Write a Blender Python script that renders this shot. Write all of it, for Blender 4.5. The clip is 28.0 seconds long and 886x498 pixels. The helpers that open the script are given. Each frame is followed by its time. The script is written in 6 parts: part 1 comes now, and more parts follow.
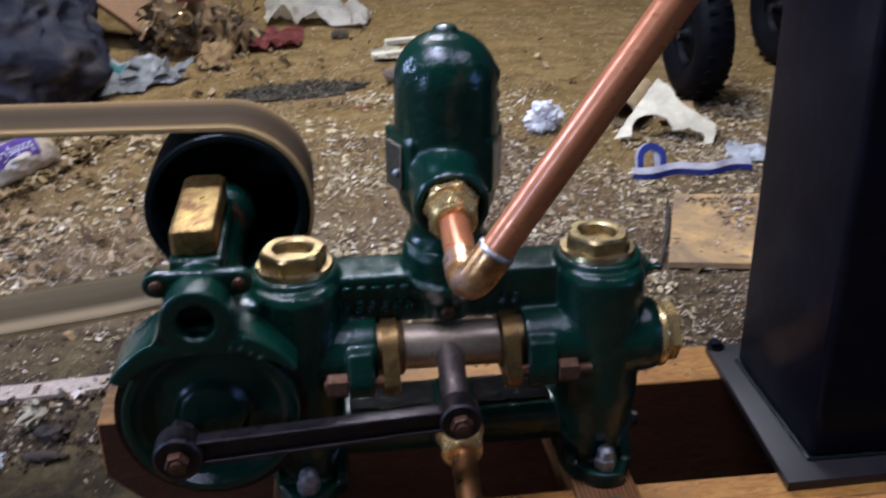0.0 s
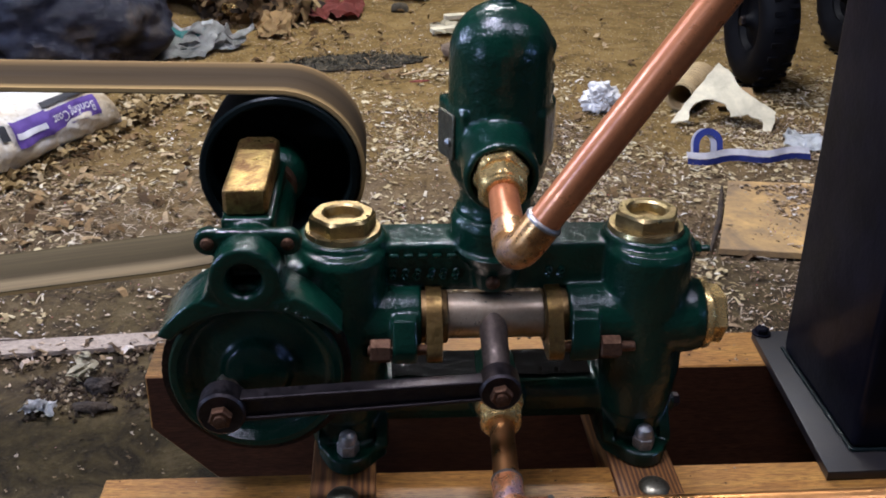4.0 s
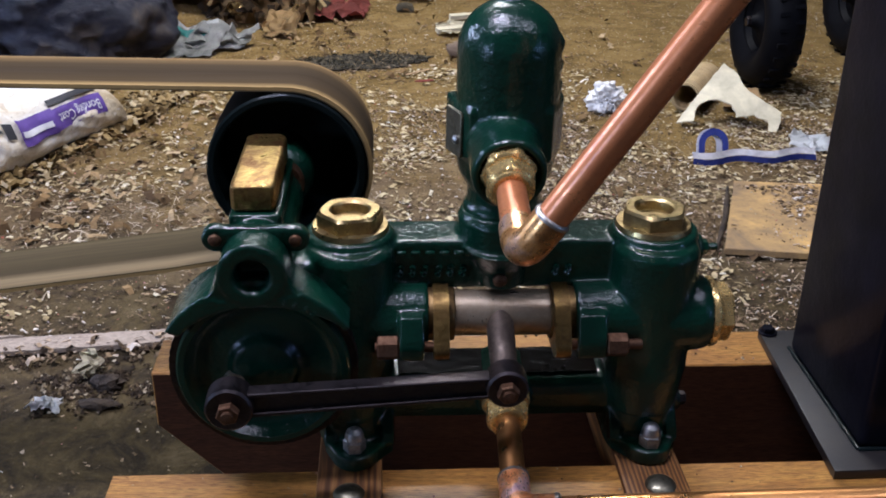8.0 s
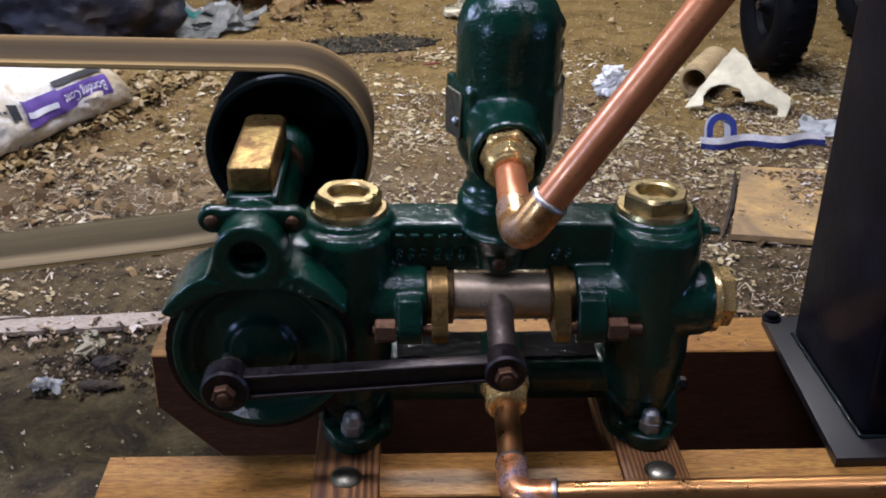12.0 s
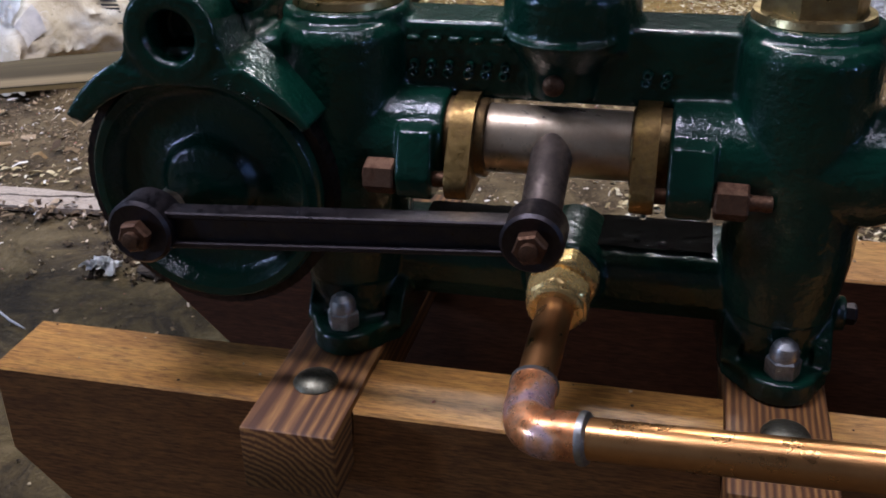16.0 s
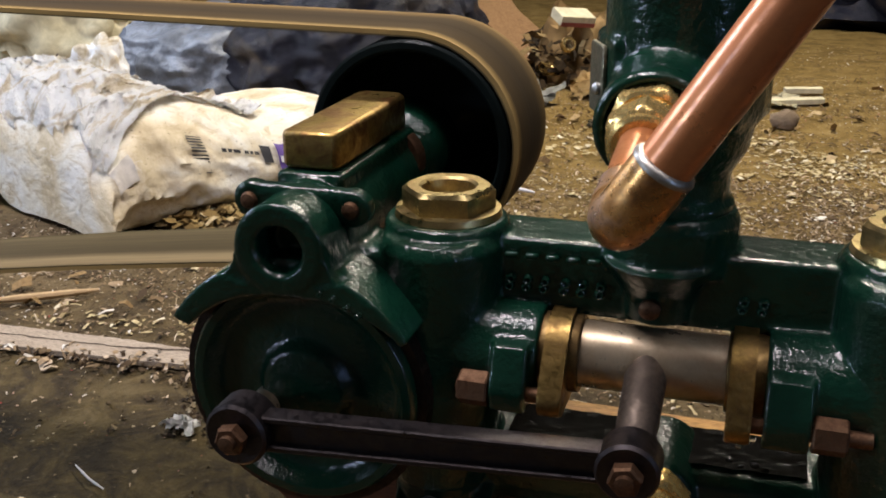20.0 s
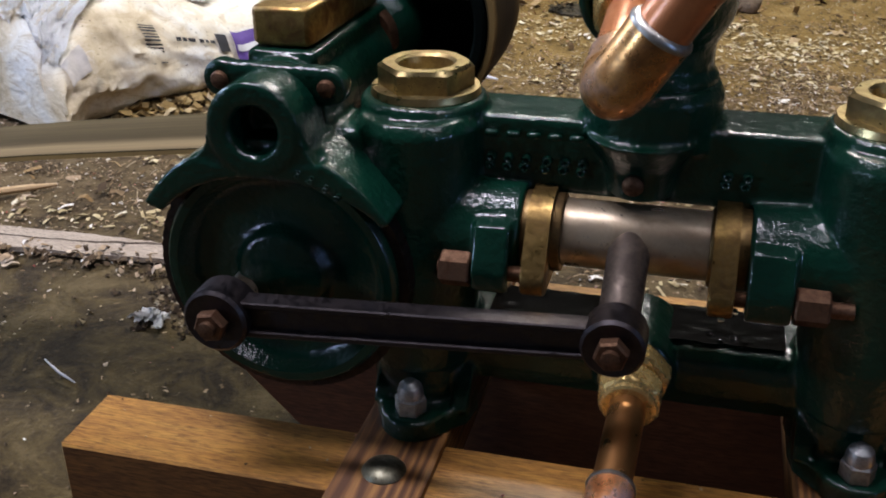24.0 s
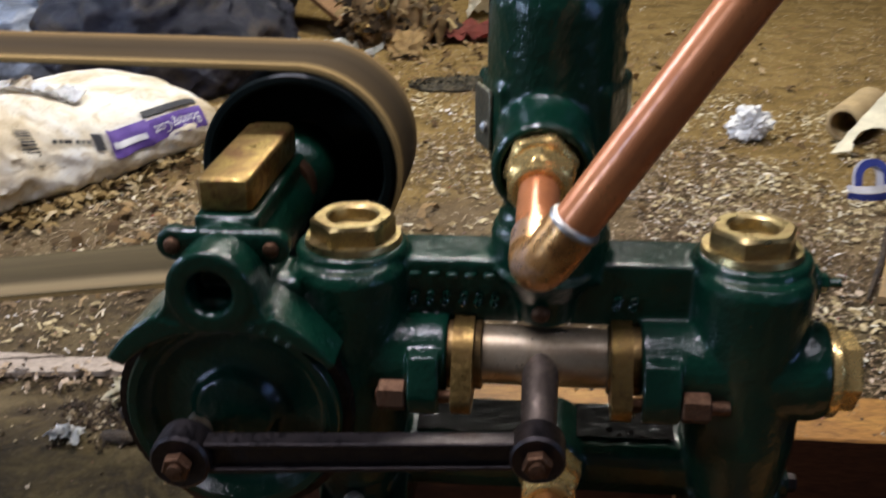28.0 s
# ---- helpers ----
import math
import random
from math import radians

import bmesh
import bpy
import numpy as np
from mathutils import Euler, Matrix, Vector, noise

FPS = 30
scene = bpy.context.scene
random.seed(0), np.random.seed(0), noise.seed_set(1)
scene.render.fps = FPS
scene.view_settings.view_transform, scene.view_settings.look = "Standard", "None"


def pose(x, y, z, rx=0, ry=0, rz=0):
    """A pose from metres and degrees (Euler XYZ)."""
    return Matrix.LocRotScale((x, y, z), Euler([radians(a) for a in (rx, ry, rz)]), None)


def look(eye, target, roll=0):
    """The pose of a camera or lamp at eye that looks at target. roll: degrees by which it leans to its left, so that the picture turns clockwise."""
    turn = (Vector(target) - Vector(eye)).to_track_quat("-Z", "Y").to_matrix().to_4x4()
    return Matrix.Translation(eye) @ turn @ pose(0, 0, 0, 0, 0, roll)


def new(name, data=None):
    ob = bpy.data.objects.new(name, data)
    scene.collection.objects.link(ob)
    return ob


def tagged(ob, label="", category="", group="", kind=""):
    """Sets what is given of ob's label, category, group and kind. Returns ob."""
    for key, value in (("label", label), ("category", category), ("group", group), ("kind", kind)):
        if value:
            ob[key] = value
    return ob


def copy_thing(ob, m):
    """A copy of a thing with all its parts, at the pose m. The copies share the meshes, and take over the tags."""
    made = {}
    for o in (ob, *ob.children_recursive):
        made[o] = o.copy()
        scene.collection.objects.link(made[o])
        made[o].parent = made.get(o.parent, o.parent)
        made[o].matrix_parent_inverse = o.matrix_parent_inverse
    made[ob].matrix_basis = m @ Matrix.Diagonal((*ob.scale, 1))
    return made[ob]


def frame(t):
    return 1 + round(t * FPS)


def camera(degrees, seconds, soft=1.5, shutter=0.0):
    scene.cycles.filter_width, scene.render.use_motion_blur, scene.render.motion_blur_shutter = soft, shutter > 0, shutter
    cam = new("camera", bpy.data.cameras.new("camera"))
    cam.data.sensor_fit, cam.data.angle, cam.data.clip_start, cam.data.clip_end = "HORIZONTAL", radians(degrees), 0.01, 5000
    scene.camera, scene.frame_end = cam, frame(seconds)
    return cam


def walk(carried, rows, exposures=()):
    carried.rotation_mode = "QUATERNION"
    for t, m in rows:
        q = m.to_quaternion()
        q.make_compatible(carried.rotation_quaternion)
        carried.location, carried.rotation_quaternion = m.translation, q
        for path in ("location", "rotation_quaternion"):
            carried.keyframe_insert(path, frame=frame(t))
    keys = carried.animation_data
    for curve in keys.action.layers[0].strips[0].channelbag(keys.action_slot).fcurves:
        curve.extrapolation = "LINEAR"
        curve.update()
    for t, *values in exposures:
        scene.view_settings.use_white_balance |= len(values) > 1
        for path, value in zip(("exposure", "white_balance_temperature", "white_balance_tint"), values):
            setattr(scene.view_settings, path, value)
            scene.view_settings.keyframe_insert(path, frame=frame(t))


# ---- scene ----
cam = camera(46.3, 28.0, soft=1.85, shutter=0.8)
PATH = [
    (0, (-0.101, -0.767, 0.765), (0.11, 1.042, -0.063), -0.6),
    (0.5, (-0.108, -0.775, 0.762), (0.034, 1.02, -0.11), -0.5),
    (1, (-0.116, -0.777, 0.763), (-0.01, 1.018, -0.113), -0.4),
    (1.5, (-0.116, -0.778, 0.761), (-0.021, 1.013, -0.123), -0.4),
    (2, (-0.111, -0.78, 0.76), (-0.032, 1.009, -0.132), -0.5),
    (2.5, (-0.102, -0.78, 0.761), (-0.013, 1.012, -0.124), -0.1),
    (3, (-0.1, -0.775, 0.759), (0.009, 1.028, -0.1), 0.4),
    (3.5, (-0.099, -0.774, 0.76), (0.016, 1.027, -0.101), 0.8),
    (5.5, (-0.103, -0.778, 0.759), (0.003, 1.02, -0.11), 0.6),
    (6, (-0.102, -0.777, 0.759), (0.002, 1.021, -0.111), 0.6),
    (6.5, (-0.103, -0.778, 0.758), (0.008, 1.017, -0.118), 0.7),
    (7, (-0.103, -0.776, 0.758), (0.009, 1.02, -0.114), 0.9),
    (7.5, (-0.103, -0.776, 0.757), (0.008, 1.023, -0.11), 0.9),
    (8, (-0.103, -0.776, 0.757), (0.004, 1.025, -0.106), 0.9),
    (8.5, (-0.103, -0.776, 0.757), (0.002, 1.025, -0.106), 0.8),
    (9, (-0.103, -0.777, 0.757), (0.0, 1.025, -0.106), 0.8),
    (9.5, (-0.103, -0.777, 0.757), (0.002, 1.024, -0.106), 0.8),
    (10, (-0.102, -0.777, 0.757), (0.004, 1.022, -0.109), 0.8),
    (10.5, (-0.102, -0.776, 0.757), (0.001, 1.025, -0.105), 0.8),
    (11, (-0.103, -0.776, 0.756), (0.0, 1.023, -0.111), 0.9),
    (11.5, (-0.104, -0.774, 0.754), (-0.001, 1.021, -0.123), 0.9),
    (13.5, (0.006, -0.666, 0.695), (-0.142, 1.074, -0.28), 1.5),
    (14, (0.038, -0.591, 0.605), (-0.241, 1.114, -0.402), 0.9),
    (14.5, (0.063, -0.566, 0.544), (-0.301, 1.138, -0.437), -0.3),
    (15, (0.064, -0.547, 0.522), (-0.313, 1.171, -0.431), -0.2),
    (15.5, (0.067, -0.543, 0.523), (-0.325, 1.191, -0.393), -0.5),
    (16, (0.066, -0.545, 0.529), (-0.359, 1.188, -0.373), -1.1),
    (16.5, (0.066, -0.547, 0.532), (-0.354, 1.188, -0.372), -0.7),
    (17, (0.068, -0.546, 0.538), (-0.328, 1.196, -0.361), -0.3),
    (17.5, (0.073, -0.541, 0.55), (-0.282, 1.23, -0.309), 0.5),
    (18, (0.072, -0.547, 0.561), (-0.304, 1.237, -0.261), 0.3),
    (18.5, (0.063, -0.544, 0.565), (-0.414, 1.238, -0.206), -0.7),
    (19, (0.051, -0.539, 0.579), (-0.477, 1.241, -0.166), -0.7),
    (19.5, (0.048, -0.54, 0.583), (-0.501, 1.247, -0.127), -0.5),
    (20, (0.044, -0.537, 0.581), (-0.517, 1.258, -0.101), -0.3),
    (20.5, (0.044, -0.534, 0.582), (-0.53, 1.252, -0.111), -0.5),
    (21, (0.046, -0.534, 0.576), (-0.532, 1.253, -0.112), -1.0),
    (21.5, (0.045, -0.529, 0.58), (-0.508, 1.251, -0.146), -0.6),
    (22, (0.03, -0.527, 0.573), (-0.513, 1.226, -0.222), 0.2),
    (22.5, (0.027, -0.529, 0.57), (-0.484, 1.226, -0.242), 0.7),
    (24.5, (0.031, -0.538, 0.569), (-0.404, 1.204, -0.312), -0.6),
    (25, (0.034, -0.544, 0.572), (-0.366, 1.208, -0.306), -0.4),
    (25.5, (0.035, -0.545, 0.572), (-0.359, 1.208, -0.307), -0.6),
    (26, (0.035, -0.549, 0.574), (-0.336, 1.204, -0.315), -0.9),
    (26.5, (0.031, -0.551, 0.577), (-0.345, 1.203, -0.309), -1.1),
    (27, (0.023, -0.559, 0.591), (-0.332, 1.197, -0.297), -1.1),
    (27.5, (0.012, -0.575, 0.622), (-0.28, 1.218, -0.213), -1.0),
    (28, (-0.004, -0.597, 0.658), (-0.201, 1.229, -0.135), -0.7),
]
walk(cam, [(t, look(eye, target, roll)) for t, eye, target, roll in PATH],
     [(0, 0.02, 4950, 21), (2, 0.03, 5240, 19), (11.5, 0.03, 5240, 19), (14, 0.04, 5150, 19), (17, 0.04, 5450, 18), (19, 0.05, 6080, 13), (22, 0.05, 6350, 12), (25, 0.03, 5400, 15), (28, 0.05, 5750, 13)])

# ---- light ----
world = bpy.data.worlds.new("world")
scene.world = world
world.use_nodes = True
wn = world.node_tree
sky = wn.nodes.new("ShaderNodeTexSky")
sky.sky_type, sky.sun_disc, sky.sun_elevation, sky.sun_rotation = "NISHITA", False, radians(35), radians(250)
wn.links.new(sky.outputs[0], wn.nodes["Background"].inputs[0])
wn.nodes["Background"].inputs[1].default_value = 0.1


def area_lamp(name, eye, target, sx, sy, watts, colour):
    data = bpy.data.lights.new(name, "AREA")
    data.shape, data.size, data.size_y, data.energy, data.color = "RECTANGLE", sx, sy, watts, colour
    ob = new(name, data)
    ob.matrix_world = look(eye, target)
    return ob


area_lamp("window_light_west", (-3.46, 1.25, 1.75), (-0.9, 1.2, 0.1), 0.7, 0.6, 66, (0.80, 0.88, 1.0))
area_lamp("window_light_west", (-3.46, -2.00, 1.00), (0, 0.0, 0.3), 0.42, 0.36, 30, (0.62, 0.78, 1.0))
area_lamp("window_light_east", (3.46, -2.00, 1.10), (0, 0.0, 0.4), 0.24, 0.24, 12, (0.40, 0.62, 1.0))
area_lamp("ceiling_light_glow", (0.85, -0.60, 2.50), (0.85, -0.60, 0), 1.10, 0.24, 13, (1.0, 0.93, 0.92))
area_lamp("ceiling_light_glow", (-0.80, -0.14, 2.50), (-0.80, -0.14, 0), 1.10, 0.24, 64, (1.0, 0.93, 0.92))
area_lamp("ceiling_light_glow", (-0.15, 2.20, 2.50), (-0.15, 2.20, 0), 1.15, 0.22, 99, (1.0, 0.91, 0.72))


# ---- helpers for meshes ----
def mesh_from(bm, name, material, smooth=40):
    bmesh.ops.recalc_face_normals(bm, faces=bm.faces)
    me = bpy.data.meshes.new(name)
    bm.to_mesh(me)
    bm.free()
    me.materials.append(material)
    if smooth:
        me.polygons.foreach_set("use_smooth", [True] * len(me.polygons))
        me.set_sharp_from_angle(angle=radians(smooth))
    return me


def part(name, bm, material, parent=None, label="", smooth=40):
    ob = new(name, mesh_from(bm, name, material, smooth) if isinstance(bm, bmesh.types.BMesh) else bm)
    if parent is not None:
        ob.parent = parent
        ob.matrix_parent_inverse = parent.matrix_world.inverted() if parent.type == "EMPTY" else Matrix.Identity(4)
    return tagged(ob, label=label)


def thing(name, label, category, base=(0, 0, 0), group="", kind=""):
    ob = new(name)
    ob.empty_display_size = 0.02
    ob.location = base
    bpy.context.view_layer.update()
    return tagged(ob, label, category, group, kind)


def solo(name, bm, material, label, category, group="", kind="", smooth=40):
    return tagged(part(name, bm, material, None, "", smooth), label, category, group, kind)


def box(bm, x0, x1, y0, y1, z0, z1, bevel=0.0, seg=2):
    m = Matrix.Translation(((x0 + x1) / 2, (y0 + y1) / 2, (z0 + z1) / 2)) @ Matrix.Diagonal((x1 - x0, y1 - y0, z1 - z0, 1))
    made = bmesh.ops.create_cube(bm, size=1, matrix=m)
    if bevel:
        edges = list({e for v in made["verts"] for e in v.link_edges})
        bmesh.ops.bevel(bm, geom=edges, offset=bevel, segments=seg, profile=0.5, affect="EDGES")
    return bm


def axes_of(way):
    way = Vector(way).normalized()
    side = way.orthogonal().normalized()
    if abs(way.z) < 0.99:
        side = way.cross(Vector((0, 0, 1))).normalized()
    return way, side, way.cross(side).normalized()


def lathe(bm, origin, way, profile, seg=32, turn=0.0):
    """Turns (radius, distance along the axis) pairs about an axis; ends close where the radius is 0."""
    way, a, b = axes_of(way)
    origin = Vector(origin)
    rings = []
    for r, h in profile:
        centre = origin + way * h
        if r <= 1e-6:
            rings.append([bm.verts.new(centre)])
        else:
            rings.append([bm.verts.new(centre + (a * math.cos(w) + b * math.sin(w)) * r)
                          for w in (2 * math.pi * i / seg + turn for i in range(seg))])
    for lo, hi in zip(rings, rings[1:]):
        for i in range(seg):
            j = (i + 1) % seg
            if len(lo) == 1 and len(hi) == 1:
                break
            if len(lo) == 1:
                bm.faces.new((lo[0], hi[i], hi[j]))
            elif len(hi) == 1:
                bm.faces.new((lo[i], lo[j], hi[0]))
            else:
                bm.faces.new((lo[i], lo[j], hi[j], hi[i]))
    return bm


def rod(bm, p0, p1, r0, r1=None, seg=24, round_end=0.0):
    """A closed round bar from p0 to p1."""
    r1 = r0 if r1 is None else r1
    d = (Vector(p1) - Vector(p0)).length
    k = round_end
    if k:
        prof = [(0, 0), (r0 - k, 0), (r0 - 0.3 * k, 0.3 * k), (r0, k), (r1, d - k), (r1 - 0.3 * k, d - 0.3 * k), (r1 - k, d), (0, d)]
    else:
        prof = [(0, 0), (r0, 0), (r1, d), (0, d)]
    return lathe(bm, p0, Vector(p1) - Vector(p0), prof, seg)


def tube(bm, path, radius, seg=24, close=True):
    """A round tube swept along points."""
    pts = [Vector(p) for p in path]
    rings, side = [], None
    for i, p in enumerate(pts):
        way = (pts[min(i + 1, len(pts) - 1)] - pts[max(i - 1, 0)]).normalized()
        side = way.orthogonal().normalized() if side is None else (side - way * side.dot(way)).normalized()
        up = way.cross(side)
        r = radius[i] if isinstance(radius, (list, tuple)) else radius
        rings.append([bm.verts.new(p + (side * math.cos(w) + up * math.sin(w)) * r) for w in (2 * math.pi * k / seg for k in range(seg))])
    for lo, hi in zip(rings, rings[1:]):
        for k in range(seg):
            bm.faces.new((lo[k], lo[(k + 1) % seg], hi[(k + 1) % seg], hi[k]))
    if close:
        bm.faces.new(rings[0][::-1])
        bm.faces.new(rings[-1])
    return bm


def bend(corner, d0, d1, radius, steps=8):
    """Points of a round bend that comes in along d0 and leaves along d1."""
    c, d0, d1 = Vector(corner), Vector(d0).normalized(), Vector(d1).normalized()
    a, b = c - d0 * radius, c + d1 * radius
    return [a * (1 - t) ** 2 + c * 2 * t * (1 - t) + b * t * t for t in (i / steps for i in range(steps + 1))]


def prism(bm, outline, place, depth, bevel=0.0, seg=2):
    """A flat outline (u, v), laid by the matrix place (u, v, depth) and thickened by depth."""
    lo = [bm.verts.new(place @ Vector((u, v, 0))) for u, v in outline]
    hi = [bm.verts.new(place @ Vector((u, v, depth))) for u, v in outline]
    n = len(lo)
    faces = [bm.faces.new(lo[::-1]), bm.faces.new(hi)] + [bm.faces.new((lo[i], lo[(i + 1) % n], hi[(i + 1) % n], hi[i])) for i in range(n)]
    if bevel:
        edges = list(set(faces[0].edges) | set(faces[1].edges))
        bmesh.ops.bevel(bm, geom=edges, offset=bevel, segments=seg, profile=0.5, affect="EDGES")
    return bm


def frame_at(origin, u, v, w):
    m = Matrix.Identity(4)
    for i, a in enumerate((u, v, w)):
        for j in range(3):
            m[j][i] = a[j]
    m.translation = Vector(origin)
    return m


def front(origin):
    """Outline in x and z, thickened away from the viewer along y."""
    return frame_at(origin, (1, 0, 0), (0, 0, 1), (0, 1, 0))


def fused(name, bm, material, parent, voxel=0.002, rounds=4, label=""):
    """Fuses overlapping solids into one casting with soft fillets."""
    ob = part(name, bm, material, parent, label, smooth=0)
    mod = ob.modifiers.new("remesh", "REMESH")
    mod.mode, mod.voxel_size, mod.use_smooth_shade = "VOXEL", voxel, True
    mod = ob.modifiers.new("smooth", "SMOOTH")
    mod.factor, mod.iterations = 0.5, rounds
    done = bpy.data.meshes.new_from_object(ob.evaluated_get(bpy.context.evaluated_depsgraph_get()))
    ob.modifiers.clear()
    ob.data = done
    done.polygons.foreach_set("use_smooth", [True] * len(done.polygons))
    return ob


# ---- materials ----
def shader(name, base=(0.5, 0.5, 0.5), rough=0.5, metal=0.0, coat=0.0):
    m = bpy.data.materials.new(name)
    m.use_nodes = True
    b = m.node_tree.nodes["Principled BSDF"]
    b.inputs["Base Color"].default_value = (*base, 1)
    b.inputs["Roughness"].default_value = rough
    b.inputs["Metallic"].default_value = metal
    b.inputs["Coat Weight"].default_value = coat
    b.inputs["Coat Roughness"].default_value = 0.08
    return m, m.node_tree, b


def coords(nt, scale=(1, 1, 1), rot=(0, 0, 0), kind="Object"):
    tc, mp = nt.nodes.new("ShaderNodeTexCoord"), nt.nodes.new("ShaderNodeMapping")
    mp.inputs["Scale"].default_value = scale
    mp.inputs["Rotation"].default_value = rot
    nt.links.new(tc.outputs[kind], mp.inputs["Vector"])
    return mp.outputs[0]


def noise_tex(nt, vec, scale, detail=6, rough=0.55, distort=0.0):
    n = nt.nodes.new("ShaderNodeTexNoise")
    n.inputs["Scale"].default_value, n.inputs["Detail"].default_value = scale, detail
    n.inputs["Roughness"].default_value, n.inputs["Distortion"].default_value = rough, distort
    nt.links.new(vec, n.inputs["Vector"])
    return n.outputs["Fac"]


def ramp(nt, fac, stops):
    r = nt.nodes.new("ShaderNodeValToRGB")
    while len(r.color_ramp.elements) < len(stops):
        r.color_ramp.elements.new(0.5)
    for e, (p, c) in zip(r.color_ramp.elements, stops):
        e.position, e.color = p, (*c, 1) if len(c) == 3 else c
    nt.links.new(fac, r.inputs[0])
    return r.outputs[0]


def grey(*stops):
    return [(p, (v, v, v)) for p, v in stops]


def blend(nt, fac, a, b, mode="MIX"):
    m = nt.nodes.new("ShaderNodeMix")
    m.data_type, m.blend_type = "RGBA", mode
    for sock, val in ((m.inputs[0], fac), (m.inputs[6], a), (m.inputs[7], b)):
        if isinstance(val, (int, float)):
            sock.default_value = val
        elif isinstance(val, tuple):
            sock.default_value = (*val, 1)
        else:
            nt.links.new(val, sock)
    return m.outputs[2]


def bump(nt, bsdf, height, strength=0.3, distance=0.002, socket="Normal"):
    b = nt.nodes.new("ShaderNodeBump")
    b.inputs["Strength"].default_value, b.inputs["Distance"].default_value = strength, distance
    nt.links.new(height, b.inputs["Height"])
    nt.links.new(b.outputs[0], bsdf.inputs[socket])
    return b


def paint(name, base, dark, rough=0.3, lump=0.35, coat=1.0, chip=(0.16, 0.05, 0.03)):
    """Brushed gloss enamel over rough cast iron."""
    m, nt, b = shader(name, base, rough, 0, coat)
    b.inputs["Coat Roughness"].default_value = 0.12
    b.inputs["Specular IOR Level"].default_value = 0.05
    v = coords(nt)
    big = noise_tex(nt, v, 28, 4)
    col = blend(nt, ramp(nt, big, grey((0.35, 0), (0.7, 1))), dark, base)
    worn = ramp(nt, noise_tex(nt, v, 95, 5, 0.7), grey((0.75, 0), (0.78, 0.7)))
    col = blend(nt, worn, col, chip)
    nt.links.new(col, b.inputs["Base Color"])
    cast = blend(nt, 0.55, noise_tex(nt, v, 55, 3, 0.5), noise_tex(nt, v, 230, 3, 0.6), "ADD")
    bump(nt, b, cast, lump, 0.0022)
    bump(nt, b, cast, lump * 0.8, 0.0022, "Coat Normal")
    return m


def metal(name, base, stain, rough=0.28, scale=60, amount=0.6, bumps=0.15, metallic=1.0):
    """Metal with soft tarnish clouds, finer mottling and scratches."""
    m, nt, b = shader(name, base, rough, metallic)
    v = coords(nt)
    n = noise_tex(nt, v, scale, 7, 0.62, 0.8)
    f = noise_tex(nt, v, scale * 5, 5, 0.65)
    col = blend(nt, ramp(nt, n, grey((0.34, 0), (0.62, amount))), base, stain)
    col = blend(nt, ramp(nt, f, grey((0.45, 0), (0.80, amount * 0.6))), col, tuple(c * 0.7 for c in stain))
    nt.links.new(col, b.inputs["Base Color"])
    nt.links.new(ramp(nt, blend(nt, 0.5, n, f), grey((0.35, rough * 0.65), (0.65, min(1, rough * 1.8)))), b.inputs["Roughness"])
    bump(nt, b, f, bumps, 0.0008)
    return m


def timber(name, stops, along="x", rough=0.42, scale=1.0, coat=0.25, streak=0.5):
    """Wood with its grain along one axis."""
    m, nt, b = shader(name, stops[0][1], rough, 0, coat)
    b.inputs["Coat Roughness"].default_value = 0.3
    b.inputs["Specular IOR Level"].default_value = 0.3
    s = {"x": (4.0, 34, 34), "y": (34, 4.0, 34), "z": (34, 34, 4.0)}[along]
    v = coords(nt, tuple(k * scale for k in s))
    g = noise_tex(nt, v, 3.0, 8, 0.62, 1.2)
    fine = noise_tex(nt, coords(nt, tuple(k * scale * 5 for k in s)), 4.0, 5, 0.7)
    mott = noise_tex(nt, coords(nt), 11, 4)
    col = ramp(nt, g, stops)
    col = blend(nt, ramp(nt, fine, grey((0.35, streak), (0.6, 0))), col, tuple(c * 0.45 for c in stops[0][1]))
    col = blend(nt, ramp(nt, mott, grey((0.45, 0), (0.8, 0.35))), col, tuple(c * 0.6 for c in stops[-1][1]))
    nt.links.new(col, b.inputs["Base Color"])
    nt.links.new(ramp(nt, fine, grey((0.3, rough * 1.4), (0.7, rough * 0.8))), b.inputs["Roughness"])
    bump(nt, b, blend(nt, 0.6, g, fine), 0.25, 0.0012)
    return m


def plain(name, base, rough=0.6, vary=0.35, scale=30, bumps=0.2, dist=0.002, other=None):
    m, nt, b = shader(name, base, rough)
    v = coords(nt)
    n = noise_tex(nt, v, scale, 7, 0.6, 0.4)
    f = noise_tex(nt, v, scale * 7, 4, 0.6)
    lo = other or tuple(c * (1 - vary) for c in base)
    col = blend(nt, ramp(nt, n, grey((0.35, 0), (0.68, 1))), lo, base)
    col = blend(nt, ramp(nt, f, grey((0.5, 0), (0.8, vary))), col, lo)
    nt.links.new(col, b.inputs["Base Color"])
    bump(nt, b, blend(nt, 0.5, n, f), bumps, dist)
    return m


